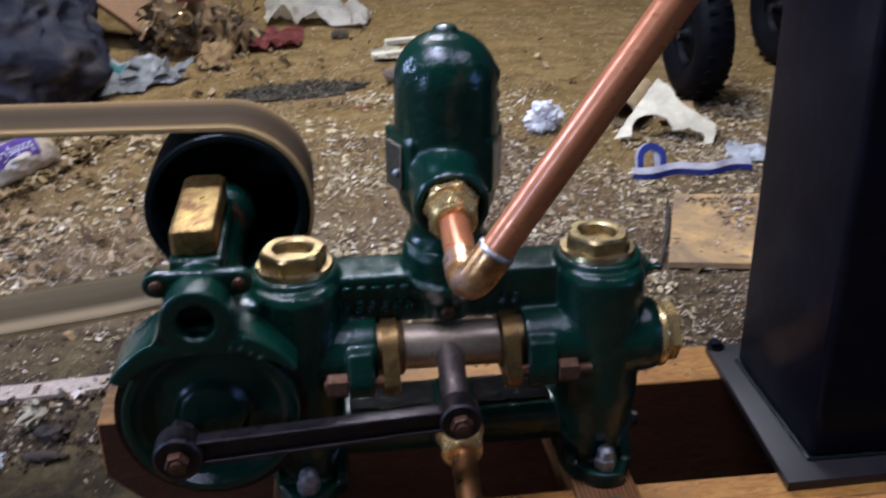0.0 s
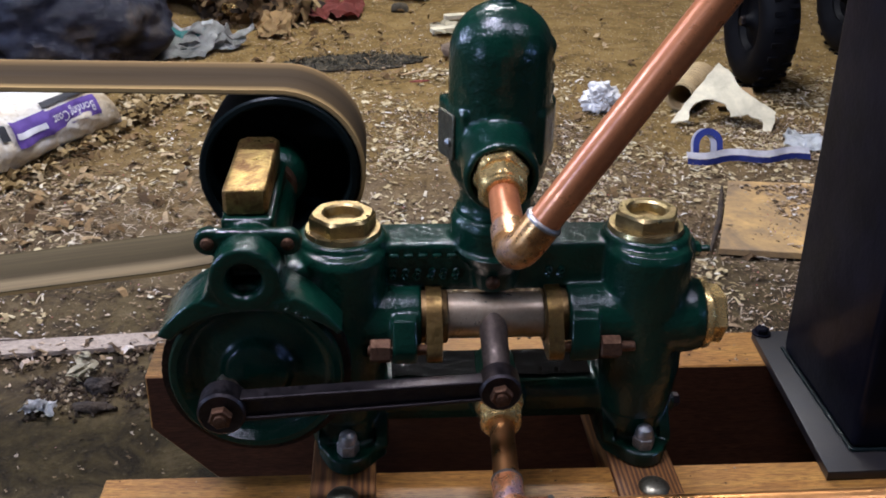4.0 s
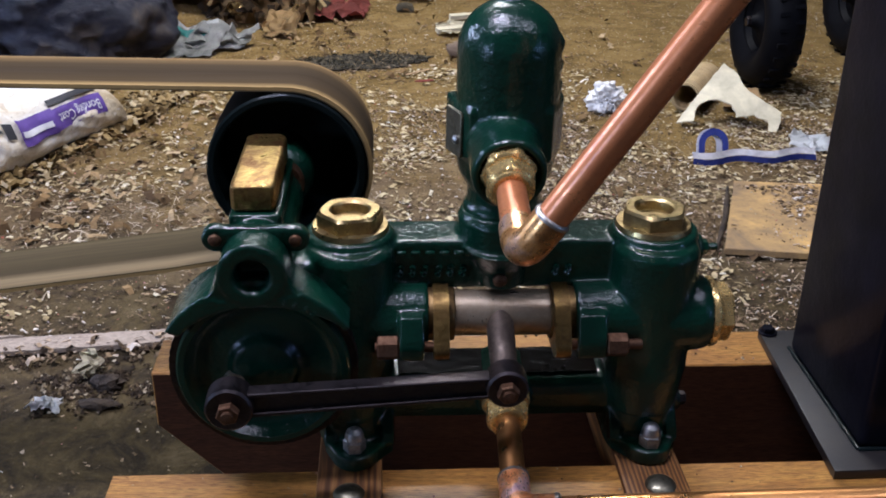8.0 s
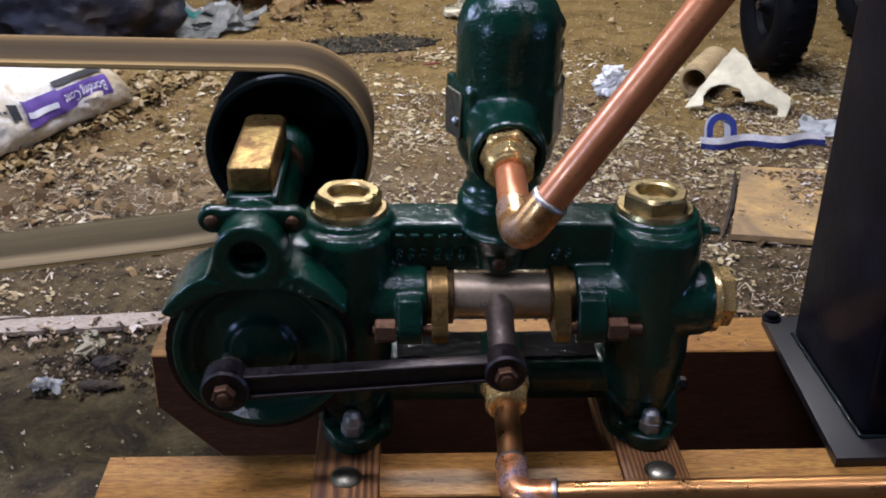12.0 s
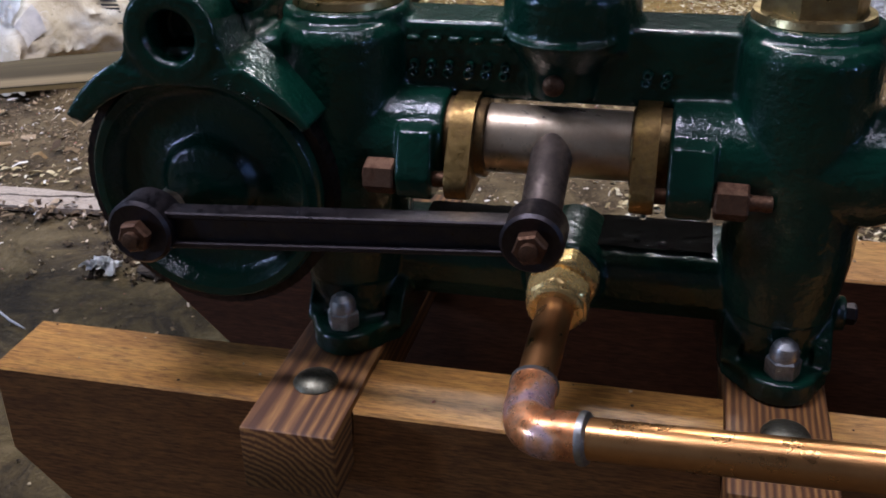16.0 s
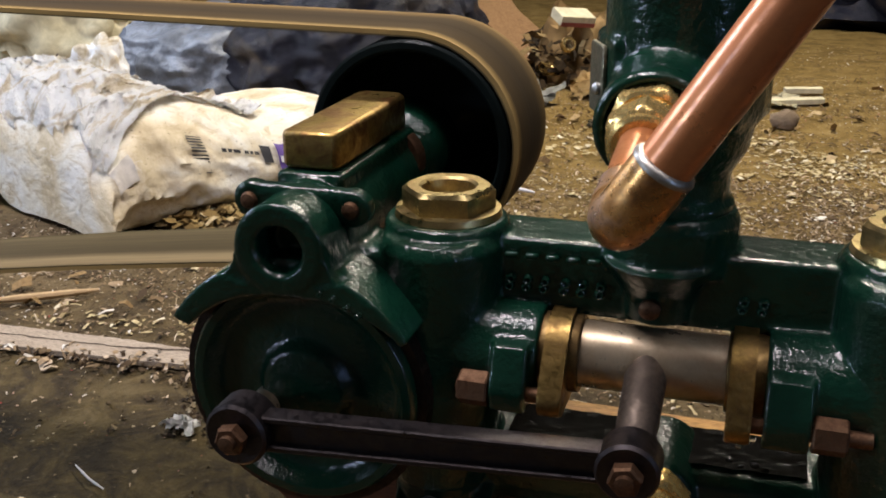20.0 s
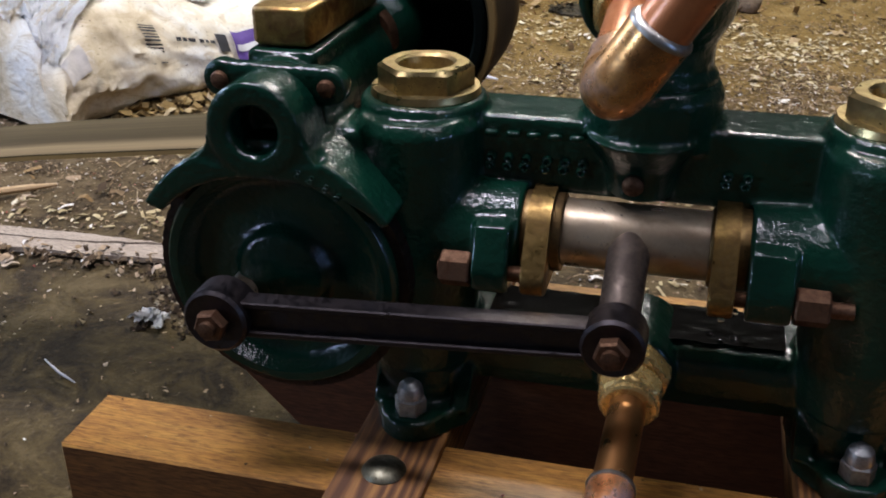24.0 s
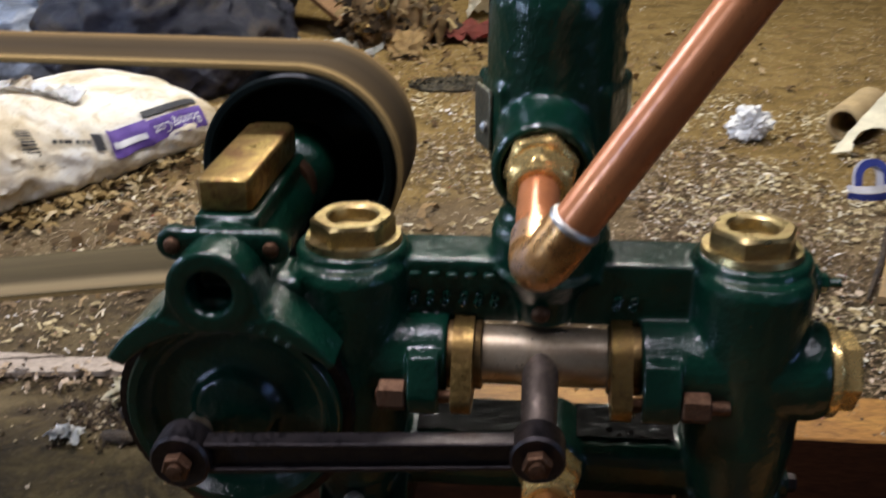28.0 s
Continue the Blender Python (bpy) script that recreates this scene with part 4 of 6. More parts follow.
suction = thing("suction_pipe", "bright copper suction pipe with brass nipple running along the beam", "copper pipe", (0.0, -0.06, 0.21))
S0, SC = Vector((0.004, 0.020, 0.222)), Vector((0.000, -0.112, 0.2015))
s_in = (SC - S0).normalized()
s_out = Vector((0.96, -0.17, 0.150)).normalized()
bm = bmesh.new()
round_hex(bm, S0 - s_in * 0.004, s_in, 0.0400, 0.0150, 0.2, 0.001)
lathe(bm, S0 + s_in * 0.0105, s_in, [(0, 0), (0.0172, 0), (0.0172, 0.005), (0, 0.005)], 32)
round_hex(bm, S0 + s_in * 0.0140, s_in, 0.0365, 0.0155, 0.55, 0.002)
lathe(bm, S0 + s_in * 0.0285, s_in, [(0, 0), (0.0166, 0), (0.0172, 0.0012), (0.0168, 0.0034), (0.0150, 0.0045), (0.0128, 0.0046), (0, 0.003)], 32)
part("nipple", bm, BRASS_BRIGHT, suction, "brass hexagon compression nipple", smooth=25)
bm = bmesh.new()
tube(bm, [S0 + s_in * 0.02, SC - s_in * 0.022], 0.011, 28)
part("stub", bm, COPPER, suction)
bm = bmesh.new()
tube(bm, [SC - s_in * 0.036] + bend(SC, s_in, s_out, 0.017) + [SC + s_out * 0.034], 0.0131, 32)
elbow = part("elbow", bm, ELBOW_RED, suction, "heat-stained copper elbow")
bm = bmesh.new()
lathe(bm, SC + s_out * 0.032, s_out, [(0.010, 0), (0.0139, 0), (0.0141, 0.0015), (0.0135, 0.0035), (0.0112, 0.005), (0.010, 0.005)], 32)
part("solder_ring", bm, SOLDER, elbow, "dull grey solder ring")
bm = bmesh.new()
tube(bm, [SC + s_out * 0.02, SC + s_out * 1.1], 0.011, 32)
part("pipe", bm, COPPER, suction)
bm = bmesh.new()
lathe(bm, SC - s_in * 0.039, s_in, [(0.010, 0), (0.0118, 0), (0.0136, 0.002), (0.0138, 0.004), (0.012, 0.005), (0.010, 0.005)], 32)
part("solder_ring", bm, SOLDER, elbow, "dull grey solder ring")


# ---- drive belt ----
def drive_belt():
    belt = thing("drive_belt", "brown canvas flat belt running round the pulley", "drive belt", (PX, 0.20, PZ))
    r, t = 0.0775, 0.0045
    far = -2.6
    start = Vector((far, 0, 0.515))
    path = [start.lerp(Vector((PX - 0.004, 0, PZ + r + t / 2)), i / 12) for i in range(12)]
    for i in range(0, 25):
        w = math.radians(92 - 192 * i / 24)
        path.append(Vector((PX + (r + t / 2) * math.cos(w), 0, PZ + (r + t / 2) * math.sin(w))))
    for x, z in ((-0.26, 0.301), (-0.32, 0.291), (-0.40, 0.281), (-0.50, 0.268), (-0.62, 0.250), (-0.85, 0.214), (-1.2, 0.162), (-1.5, 0.125), (far, 0.06)):
        path.append(Vector((x, 0, z)))
    for name, material, out, inn, label in (("outer_ply", BELT, 1.0, -0.5, "dark worn outer ply with highlights painted on its edges"), ("lining", BELT_LINING, -0.52, -1.0, "greyish brown inner ply")):
        bm, rows = bmesh.new(), []
        for i, p in enumerate(path):
            d = (path[min(i + 1, len(path) - 1)] - path[max(i - 1, 0)]).normalized()
            nrm = Vector((-d.z, 0, d.x)) * (t / 2)
            rows.append([bm.verts.new((p.x + s * nrm.x, y, p.z + s * nrm.z)) for s, y in ((out, 0.1540), (out, 0.1560), (out, 0.2450), (out, 0.2470), (inn, 0.2470), (inn, 0.1540))])
        for lo, hi in zip(rows, rows[1:]):
            for k in range(6):
                bm.faces.new((lo[k], lo[(k + 1) % 6], hi[(k + 1) % 6], hi[k]))
        bm.faces.new(rows[0])
        bm.faces.new(rows[-1][::-1])
        part(name, bm, material, belt, label)
    return belt


drive_belt()


# ---- litter on the floor ----
def per_island(name, stops, rough=0.8, bumps=0.0):
    m, nt, b = shader(name, stops[0][1], rough)
    b.inputs["Specular IOR Level"].default_value = 0.15
    geo = nt.nodes.new("ShaderNodeNewGeometry")
    col = ramp(nt, geo.outputs["Random Per Island"], stops)
    n = noise_tex(nt, coords(nt), 160, 4)
    col = blend(nt, ramp(nt, n, grey((0.4, 0), (0.75, 0.5))), col, tuple(c * 0.5 for c in stops[0][1]))
    nt.links.new(col, b.inputs["Base Color"])
    return m


SHAVING = per_island("wood_shavings", [(0.0, (0.040, 0.025, 0.014)), (0.30, (0.11, 0.072, 0.038)), (0.58, (0.23, 0.158, 0.085)), (0.80, (0.38, 0.275, 0.170)), (0.92, (0.56, 0.44, 0.32)), (0.985, (0.74, 0.69, 0.62))])
CRUMB = per_island("floor_crumbs", [(0.0, (0.04, 0.03, 0.02)), (0.4, (0.14, 0.10, 0.06)), (0.65, (0.40, 0.32, 0.20)), (0.90, (0.52, 0.45, 0.32)), (0.97, (0.38, 0.06, 0.05)), (1.0, (0.62, 0.62, 0.62))])
LEAF = per_island("dead_leaves", [(0.0, (0.055, 0.032, 0.014)), (0.35, (0.13, 0.080, 0.032)), (0.7, (0.26, 0.165, 0.070)), (1.0, (0.42, 0.31, 0.17))])
rng = np.random.default_rng(7)


def litter_density(x, y):
    """How thickly the chips lie at a place, 0 to 1: heaped in drifts, thin on the bare soil between."""
    n = 0.5 + 0.9 * noise.noise((x * 2.6, y * 2.6, 5.0)) + 0.6 * noise.noise((x * 8, y * 8, 1.0)) + 0.4 * noise.noise((x * 21, y * 21, 3.0))
    drift = max(0.0, 1.25 - 1.1 * math.hypot((x + 0.56) / 0.27, (y - 0.98) / 0.15))
    if y > 2.6:
        d = 0.15
    elif y > 1.95:
        d = 0.24
    elif x > 0.15:
        d = 1.0 if y < 1.45 else 0.5
    elif x > -0.25:
        d = 0.65 if y > 1.15 else 0.28
    elif y > 1.15:
        d = 0.22
    else:
        d = 0.06 if y < 0.50 else 0.20
        if -1.2 < x < -0.6 and y > 0.70:
            d = 0.50
    return max(d, min(1.0, drift)) * min(1.0, max(0.06, n))


def scatter(count, box_xy, keep):
    out = []
    while len(out) < count:
        x, y = rng.uniform(box_xy[0], box_xy[1]), rng.uniform(box_xy[2], box_xy[3])
        if rng.random() < keep(x, y):
            out.append((x, y))
    return out


def flakes(name, spots, size, curl, material, label, category, lift=0.003, lean=0.36, height=None, wide=(0.20, 0.75)):
    """Thin curled chips, each of two bent faces with a little thickness at the edge."""
    verts, faces = [], []
    for x, y in spots:
        ln, wd = rng.uniform(*size), rng.uniform(*wide)
        a, p, q = rng.uniform(0, 6.28), rng.normal(0, lean * 0.5), rng.normal(0, lean * 0.5)
        m = Matrix.Translation((x, y, (floor_height(x, y) if height is None else height) + rng.uniform(0, lift))) @ Euler((p, q, a)).to_matrix().to_4x4()
        w, c = ln * wd, ln * rng.uniform(*curl)
        k = len(verts)
        jag = rng.uniform(0.25, 1.25, 6)
        for (u, v, z), j in zip(((-1, -1, 0), (-1, 1, 0), (0, 1, 1), (0, -1, 1), (1, 1, 0), (1, -1, 0)), jag):
            verts.append(tuple(m @ Vector((u * ln / 2, v * w / 2 * j, z * c))))
        for u, v, z in ((-1, -1, 0), (-1, 1, 0), (0, 1, 1), (0, -1, 1), (1, 1, 0), (1, -1, 0)):
            p3 = Vector(verts[k + ((-1, -1, 0), (-1, 1, 0), (0, 1, 1), (0, -1, 1), (1, 1, 0), (1, -1, 0)).index((u, v, z))])
            verts.append((p3.x, p3.y, p3.z - 0.0006))
        faces += [(k, k + 3, k + 2, k + 1), (k + 3, k + 5, k + 4, k + 2), (k + 6, k + 7, k + 8, k + 9), (k + 9, k + 8, k + 10, k + 11),
                  (k, k + 6, k + 9, k + 3), (k + 3, k + 9, k + 11, k + 5), (k + 1, k + 2, k + 8, k + 7), (k + 2, k + 4, k + 10, k + 8)]
    me = bpy.data.meshes.new(name)
    me.from_pydata(verts, [], faces)
    me.materials.append(material)
    return tagged(new(name, me), label, category, kind="stuff")


def crumbs(name, spots, size, material, label, category, height=None):
    verts, faces = [], []
    for x, y in spots:
        r = rng.uniform(*size)
        z = (floor_height(x, y) - 0.001) if height is None else height
        k, t = len(verts), rng.uniform(0, 6.28)
        for i in range(4):
            w = t + i * 1.5708
            rr = r * rng.uniform(0.5, 1.3)
            verts.append((x + rr * math.cos(w), y + rr * math.sin(w), z))
        verts.append((x + rng.normal(0, r * 0.3), y + rng.normal(0, r * 0.3), z + r * rng.uniform(0.5, 1.1)))
        faces += [(k, k + 1, k + 4), (k + 1, k + 2, k + 4), (k + 2, k + 3, k + 4), (k + 3, k, k + 4)]
    me = bpy.data.meshes.new(name)
    me.from_pydata(verts, [], faces)
    me.materials.append(material)
    return tagged(new(name, me), label, category, kind="stuff")


flakes("wood_shavings", scatter(56000, (-1.3, 1.3, 0.05, 1.55), litter_density) + scatter(18000, (-1.7, 1.6, 1.45, 3.4), litter_density), (0.0018, 0.0080), (0.02, 0.14), SHAVING,
       "pale curled wood shavings strewn over the floor", "wood shavings")
flakes("large_shavings", scatter(1000, (-1.3, 1.3, 0.3, 2.4), litter_density), (0.010, 0.022), (0.02, 0.14), SHAVING,
       "larger curled wood shavings and splinters", "wood shavings")
flakes("pale_shavings", scatter(7000, (-0.9, 1.15, 0.55, 1.9), lambda x, y: (1.0 if x > -0.1 else 0.45) * max(0, 0.25 + 1.2 * noise.noise((x * 5, y * 5, 8)))), (0.005, 0.018), (0.02, 0.16), per_island("pale_shavings", [(0.0, (0.22, 0.16, 0.075)), (0.4, (0.42, 0.33, 0.17)), (0.8, (0.58, 0.48, 0.28)), (1.0, (0.68, 0.62, 0.48))]),
       "pale yellow wood shavings in drifts on the floor", "wood shavings")
flakes("wood_splinters", scatter(1700, (-0.95, 0.95, 0.52, 1.35), lambda x, y: max(0, 1.1 - math.hypot((x + 0.56) / 0.30, (y - 0.97) / 0.16)) + (0.14 if x > 0.15 else 0.03)), (0.007, 0.024), (0.01, 0.10), per_island("pale_splinters", [(0.0, (0.18, 0.125, 0.065)), (0.5, (0.38, 0.29, 0.18)), (1.0, (0.62, 0.53, 0.40))]),
       "thin pale wood splinters among the shavings", "wood splinters", 0.006, 0.5, None, (0.06, 0.13))
crumbs("floor_crumbs", scatter(42000, (-1.6, 1.5, -0.1, 2.8), lambda x, y: (0.35 if y > 0.5 else 0.10) + 0.65 * litter_density(x, y)), (0.0006, 0.0025), CRUMB,
       "brown and pale crumbs and grit on the floor", "floor debris")
flakes("dead_leaves", scatter(900, (-1.35, 0.6, 0.55, 2.75), lambda x, y: (0.9 if (abs(x + 0.62) < 0.25 and 0.80 < y < 1.75) or (abs(x + 0.4) < 0.22 and y > 2.1) else 0.16)),
       (0.009, 0.034), (0.05, 0.3), LEAF, "brown dead leaves and paper scraps", "dead leaves", 0.012, 0.7)
def beside_sack(x, y):
    """Leaves and torn scraps have blown against the sack's front edge."""
    u = min(1.0, max(0.0, ((x + 0.90) * 0.28 + (y - 0.98) * 0.72) / 0.597))
    gap = math.hypot(x + 0.90 - 0.28 * u, y - 0.98 - 0.72 * u)
    return max(0.0, 1.0 - gap / (0.075 + 0.03 * noise.noise((x * 9, y * 9, 2.0)))) 


flakes("leaf_drift", scatter(1500, (-1.05, -0.5, 0.85, 1.80), beside_sack), (0.008, 0.032), (0.08, 0.35), per_island("blown_leaves", [(0.0, (0.08, 0.050, 0.016)), (0.45, (0.20, 0.132, 0.046)), (0.8, (0.35, 0.25, 0.105)), (1.0, (0.52, 0.43, 0.27))]),
       "brown leaves and scraps blown against the plaster sack", "dead leaves", 0.018, 0.9, None, (0.35, 0.8))
flakes("lath_debris", scatter(420, (-1.05, -0.34, 0.40, 0.56), lambda x, y: max(0.0, 1 - abs(y - 0.468 - 0.09 * (x + 0.66)) / 0.035)), (0.003, 0.018), (0.03, 0.3), SHAVING,
       "bark and wood bits along the split lath", "wood shavings", 0.010, 0.6)
crumbs("sawdust_specks", [(x, y) for x, y in scatter(46, (-0.34, 0.29, -0.063, -0.009), lambda x, y: 1)], (0.0006, 0.0016), CRUMB,
       "pale sawdust specks on the front beam", "sawdust", 0.1655)
crumbs("sawdust_specks", [(x, y) for x, y in scatter(40, (0.18, 0.30, 0.166, 0.23), lambda x, y: 1)], (0.0006, 0.0018), CRUMB,
       "pale sawdust specks on the rear beam", "sawdust", 0.1655)


# ---- sacks and rubbish ----
def dirty_paper():
    m, nt, b = shader("dusty_sack_paper", (0.74, 0.70, 0.62), 0.75)
    v = coords(nt)
    n, f = noise_tex(nt, v, 7, 6, 0.6, 0.5), noise_tex(nt, v, 42, 6, 0.7)
    col = ramp(nt, n, [(0.32, (0.38, 0.30, 0.18)), (0.45, (0.60, 0.51, 0.36)), (0.56, (0.67, 0.63, 0.54)), (0.7, (0.70, 0.695, 0.68))])
    col = blend(nt, ramp(nt, f, grey((0.60, 0), (0.72, 0.6))), col, (0.40, 0.32, 0.21))
    smear = noise_tex(nt, coords(nt, (1, 1, 2.2)), 17, 7, 0.7, 1.0)
    col = blend(nt, ramp(nt, smear, grey((0.53, 0), (0.62, 0.65))), col, (0.42, 0.33, 0.20))
    col = blend(nt, ramp(nt, smear, grey((0.30, 0.9), (0.42, 0))), col, (0.80, 0.79, 0.77))
    col = blend(nt, ramp(nt, noise_tex(nt, v, 120, 4, 0.7), grey((0.64, 0), (0.70, 0.8))), col, (0.10, 0.075, 0.045))
    nt.links.new(col, b.inputs["Base Color"])
    bump(nt, b, blend(nt, 0.35, noise_tex(nt, v, 14, 4, 0.5, 1.5), f), 0.6, 0.014)
    return m


SACK = dirty_paper()
def caked_plaster():
    m, nt, b = shader("plaster_powder", (0.88, 0.88, 0.88), 0.9)
    v = coords(nt)
    n, f = noise_tex(nt, coords(nt, (1, 0.5, 1), (0, 0, 0.4)), 14, 7, 0.65, 1.2), noise_tex(nt, v, 60, 6, 0.7)
    col = ramp(nt, n, [(0.34, (0.48, 0.39, 0.25)), (0.43, (0.68, 0.60, 0.47)), (0.50, (0.84, 0.83, 0.82))])
    col = blend(nt, ramp(nt, f, grey((0.60, 0), (0.70, 0.7))), col, (0.52, 0.44, 0.32))
    nt.links.new(col, b.inputs["Base Color"])
    bump(nt, b, blend(nt, 0.45, blend(nt, 0.4, n, noise_tex(nt, v, 26, 6, 0.7, 1.5)), f), 1.0, 0.014)
    return m


WHITE_POWDER = caked_plaster()
PURPLE = plain("purple_print", (0.13, 0.07, 0.32), 0.6, 0.3, 40)
PRINT = plain("black_print", (0.03, 0.03, 0.035), 0.7, 0.2, 40)
WHITE_PRINT = plain("white_print", (0.75, 0.74, 0.76), 0.7, 0.15, 40)


def black_plastic():
    m, nt, b = shader("black_plastic", (0.018, 0.02, 0.03), 0.42)
    v = coords(nt)
    n = noise_tex(nt, v, 9, 6, 0.65, 1.0)
    nt.links.new(ramp(nt, n, [(0.32, (0.004, 0.005, 0.010)), (0.50, (0.013, 0.014, 0.026)), (0.60, (0.040, 0.033, 0.030)), (0.74, (0.105, 0.078, 0.055))]), b.inputs["Base Color"])
    bump(nt, b, blend(nt, 0.5, blend(nt, 0.4, n, noise_tex(nt, v, 22, 4, 0.55, 2.0)), noise_tex(nt, coords(nt, (1, 1, 1.8)), 34, 6, 0.65, 3.5)), 0.75, 0.018)
    return m


BIN_BAG = black_plastic()
BIN_BAG.node_tree.nodes["Principled BSDF"].inputs["Specular IOR Level"].default_value = 0.3
GREY_PLASTIC = plain("grey_sheeting", (0.22, 0.245, 0.30), 0.38, 0.75, 9, 0.7, 0.015)
OFF_WHITE = plain("off_white_plastic", (0.72, 0.73, 0.72), 0.5, 0.3, 12, 0.5, 0.012)
CREAM = plain("cream_plastic", (0.66, 0.60, 0.47), 0.5, 0.3, 12, 0.5, 0.012)
CARD = plain("yellowed_card", (0.68, 0.61, 0.42), 0.8, 0.35, 22, 0.3, 0.004)
CARTON = plain("brown_cardboard", (0.27, 0.165, 0.062), 0.85, 0.35, 16, 0.4, 0.004)
RED = plain("faded_red_cloth", (0.30, 0.072, 0.052), 0.85, 0.4, 30, 0.5, 0.004)
BLUE = plain("blue_webbing", (0.035, 0.05, 0.26), 0.7, 0.3, 60, 0.3, 0.001)
WEB_WHITE = plain("white_webbing", (0.66, 0.64, 0.66), 0.75, 0.25, 60, 0.3, 0.001)
TISSUE = plain("crumpled_tissue", (0.74, 0.72, 0.68), 0.8, 0.2, 30, 0.6, 0.01)
RUBBER = plain("black_tyre_rubber", (0.004, 0.004, 0.005), 0.55, 0.4, 40, 0.3, 0.002)
RUBBER.node_tree.nodes["Principled BSDF"].inputs["Specular IOR Level"].default_value = 0.06
CHIPBOARD = plain("dirty_chipboard", (0.56, 0.345, 0.105), 0.8, 0.75, 9, 0.5, 0.004, (0.17, 0.115, 0.06))
MAT = plain("dark_felt_mat", (0.10, 0.078, 0.042), 0.95, 0.6, 45, 1.0, 0.012, (0.018, 0.016, 0.010))
GREEN_PLASTIC = plain("green_bottle_plastic", (0.10, 0.42, 0.06), 0.35, 0.25, 20)
CLAY = plain("brown_clod", (0.20, 0.14, 0.09), 0.95, 0.4, 30, 0.8, 0.01)
PILE = plain("dark_sweepings", (0.070, 0.046, 0.024), 0.95, 0.6, 26, 1.0, 0.012, (0.018, 0.012, 0.008))
OLD_WOOD = timber("old_brown_board", [(0.2, (0.14, 0.075, 0.032)), (0.8, (0.28, 0.16, 0.075))], "z", 0.75, 0.8, 0.0, 0.4)

SACK_A, SACK_N = Vector((0.40, 0.916, 0)), Vector((0.916, -0.40, 0))
SACK_O = Vector((-0.93, 0.86, 0.0))


def sack_point(u, w, grow=0.0):
    """u: 0 to 1 along the sack; w: the angle round it, 0 at the front edge, a quarter turn at the top."""
    end = (1 - abs(2 * u - 1) ** (9 if u > 0.5 else 3.4)) ** 0.5
    fat = min(1.0, max(0.0, (0.55 - u) / 0.35))
    half, tall = (0.185 + 0.085 * fat) * (0.80 + 0.20 * end), (0.074 + 0.056 * fat) * (0.35 + 0.65 * end)
    c, s = math.cos(w), math.sin(w)
    c, s = math.copysign(abs(c) ** (0.75 if s > 0 else 0.45), c), math.copysign(abs(s) ** 0.85, s)
    p = SACK_O + SACK_A * (0.662 * u - 0.03) + SACK_N * (0.010 - half + half * c) + Vector((0, 0, 0.004 + tall * (1 + s)))
    p -= SACK_N * (0.40 + 0.15 * fat) * (p.z - 0.004 - tall * (0.55 - 0.30 * fat))
    wr = noise.noise((u * 6, w * 2.0, 1.5)) * 0.014 + (0.2 - abs(noise.noise((u * 9 + w, w * 2.2, 4.0)))) * 0.020
    wr += (0.2 - abs(noise.noise((u * 24 - w * 2, w * 6.0, 7.0)))) * 0.005 + (0.2 - abs(noise.noise((u * 50, w * 13.0, 9.0)))) * 0.004
    wr *= 0.40 + 0.60 * fat
    out = (SACK_N * c + Vector((0, 0, s))).normalized()
    p += out * (wr + grow)
    p.z = max(p.z, 0.003)
    return p


def sack_patch(bm, u0, u1, w0, w1, nu=12, nw=8, grow=0.002):
    rows = [[bm.verts.new(sack_point(u0 + (u1 - u0) * i / nu, w0 + (w1 - w0) * j / nw, grow)) for j in range(nw + 1)] for i in range(nu + 1)]
    for a, b in zip(rows, rows[1:]):
        for j in range(nw):
            bm.faces.new((a[j], b[j], b[j + 1], a[j + 1]))
    return bm


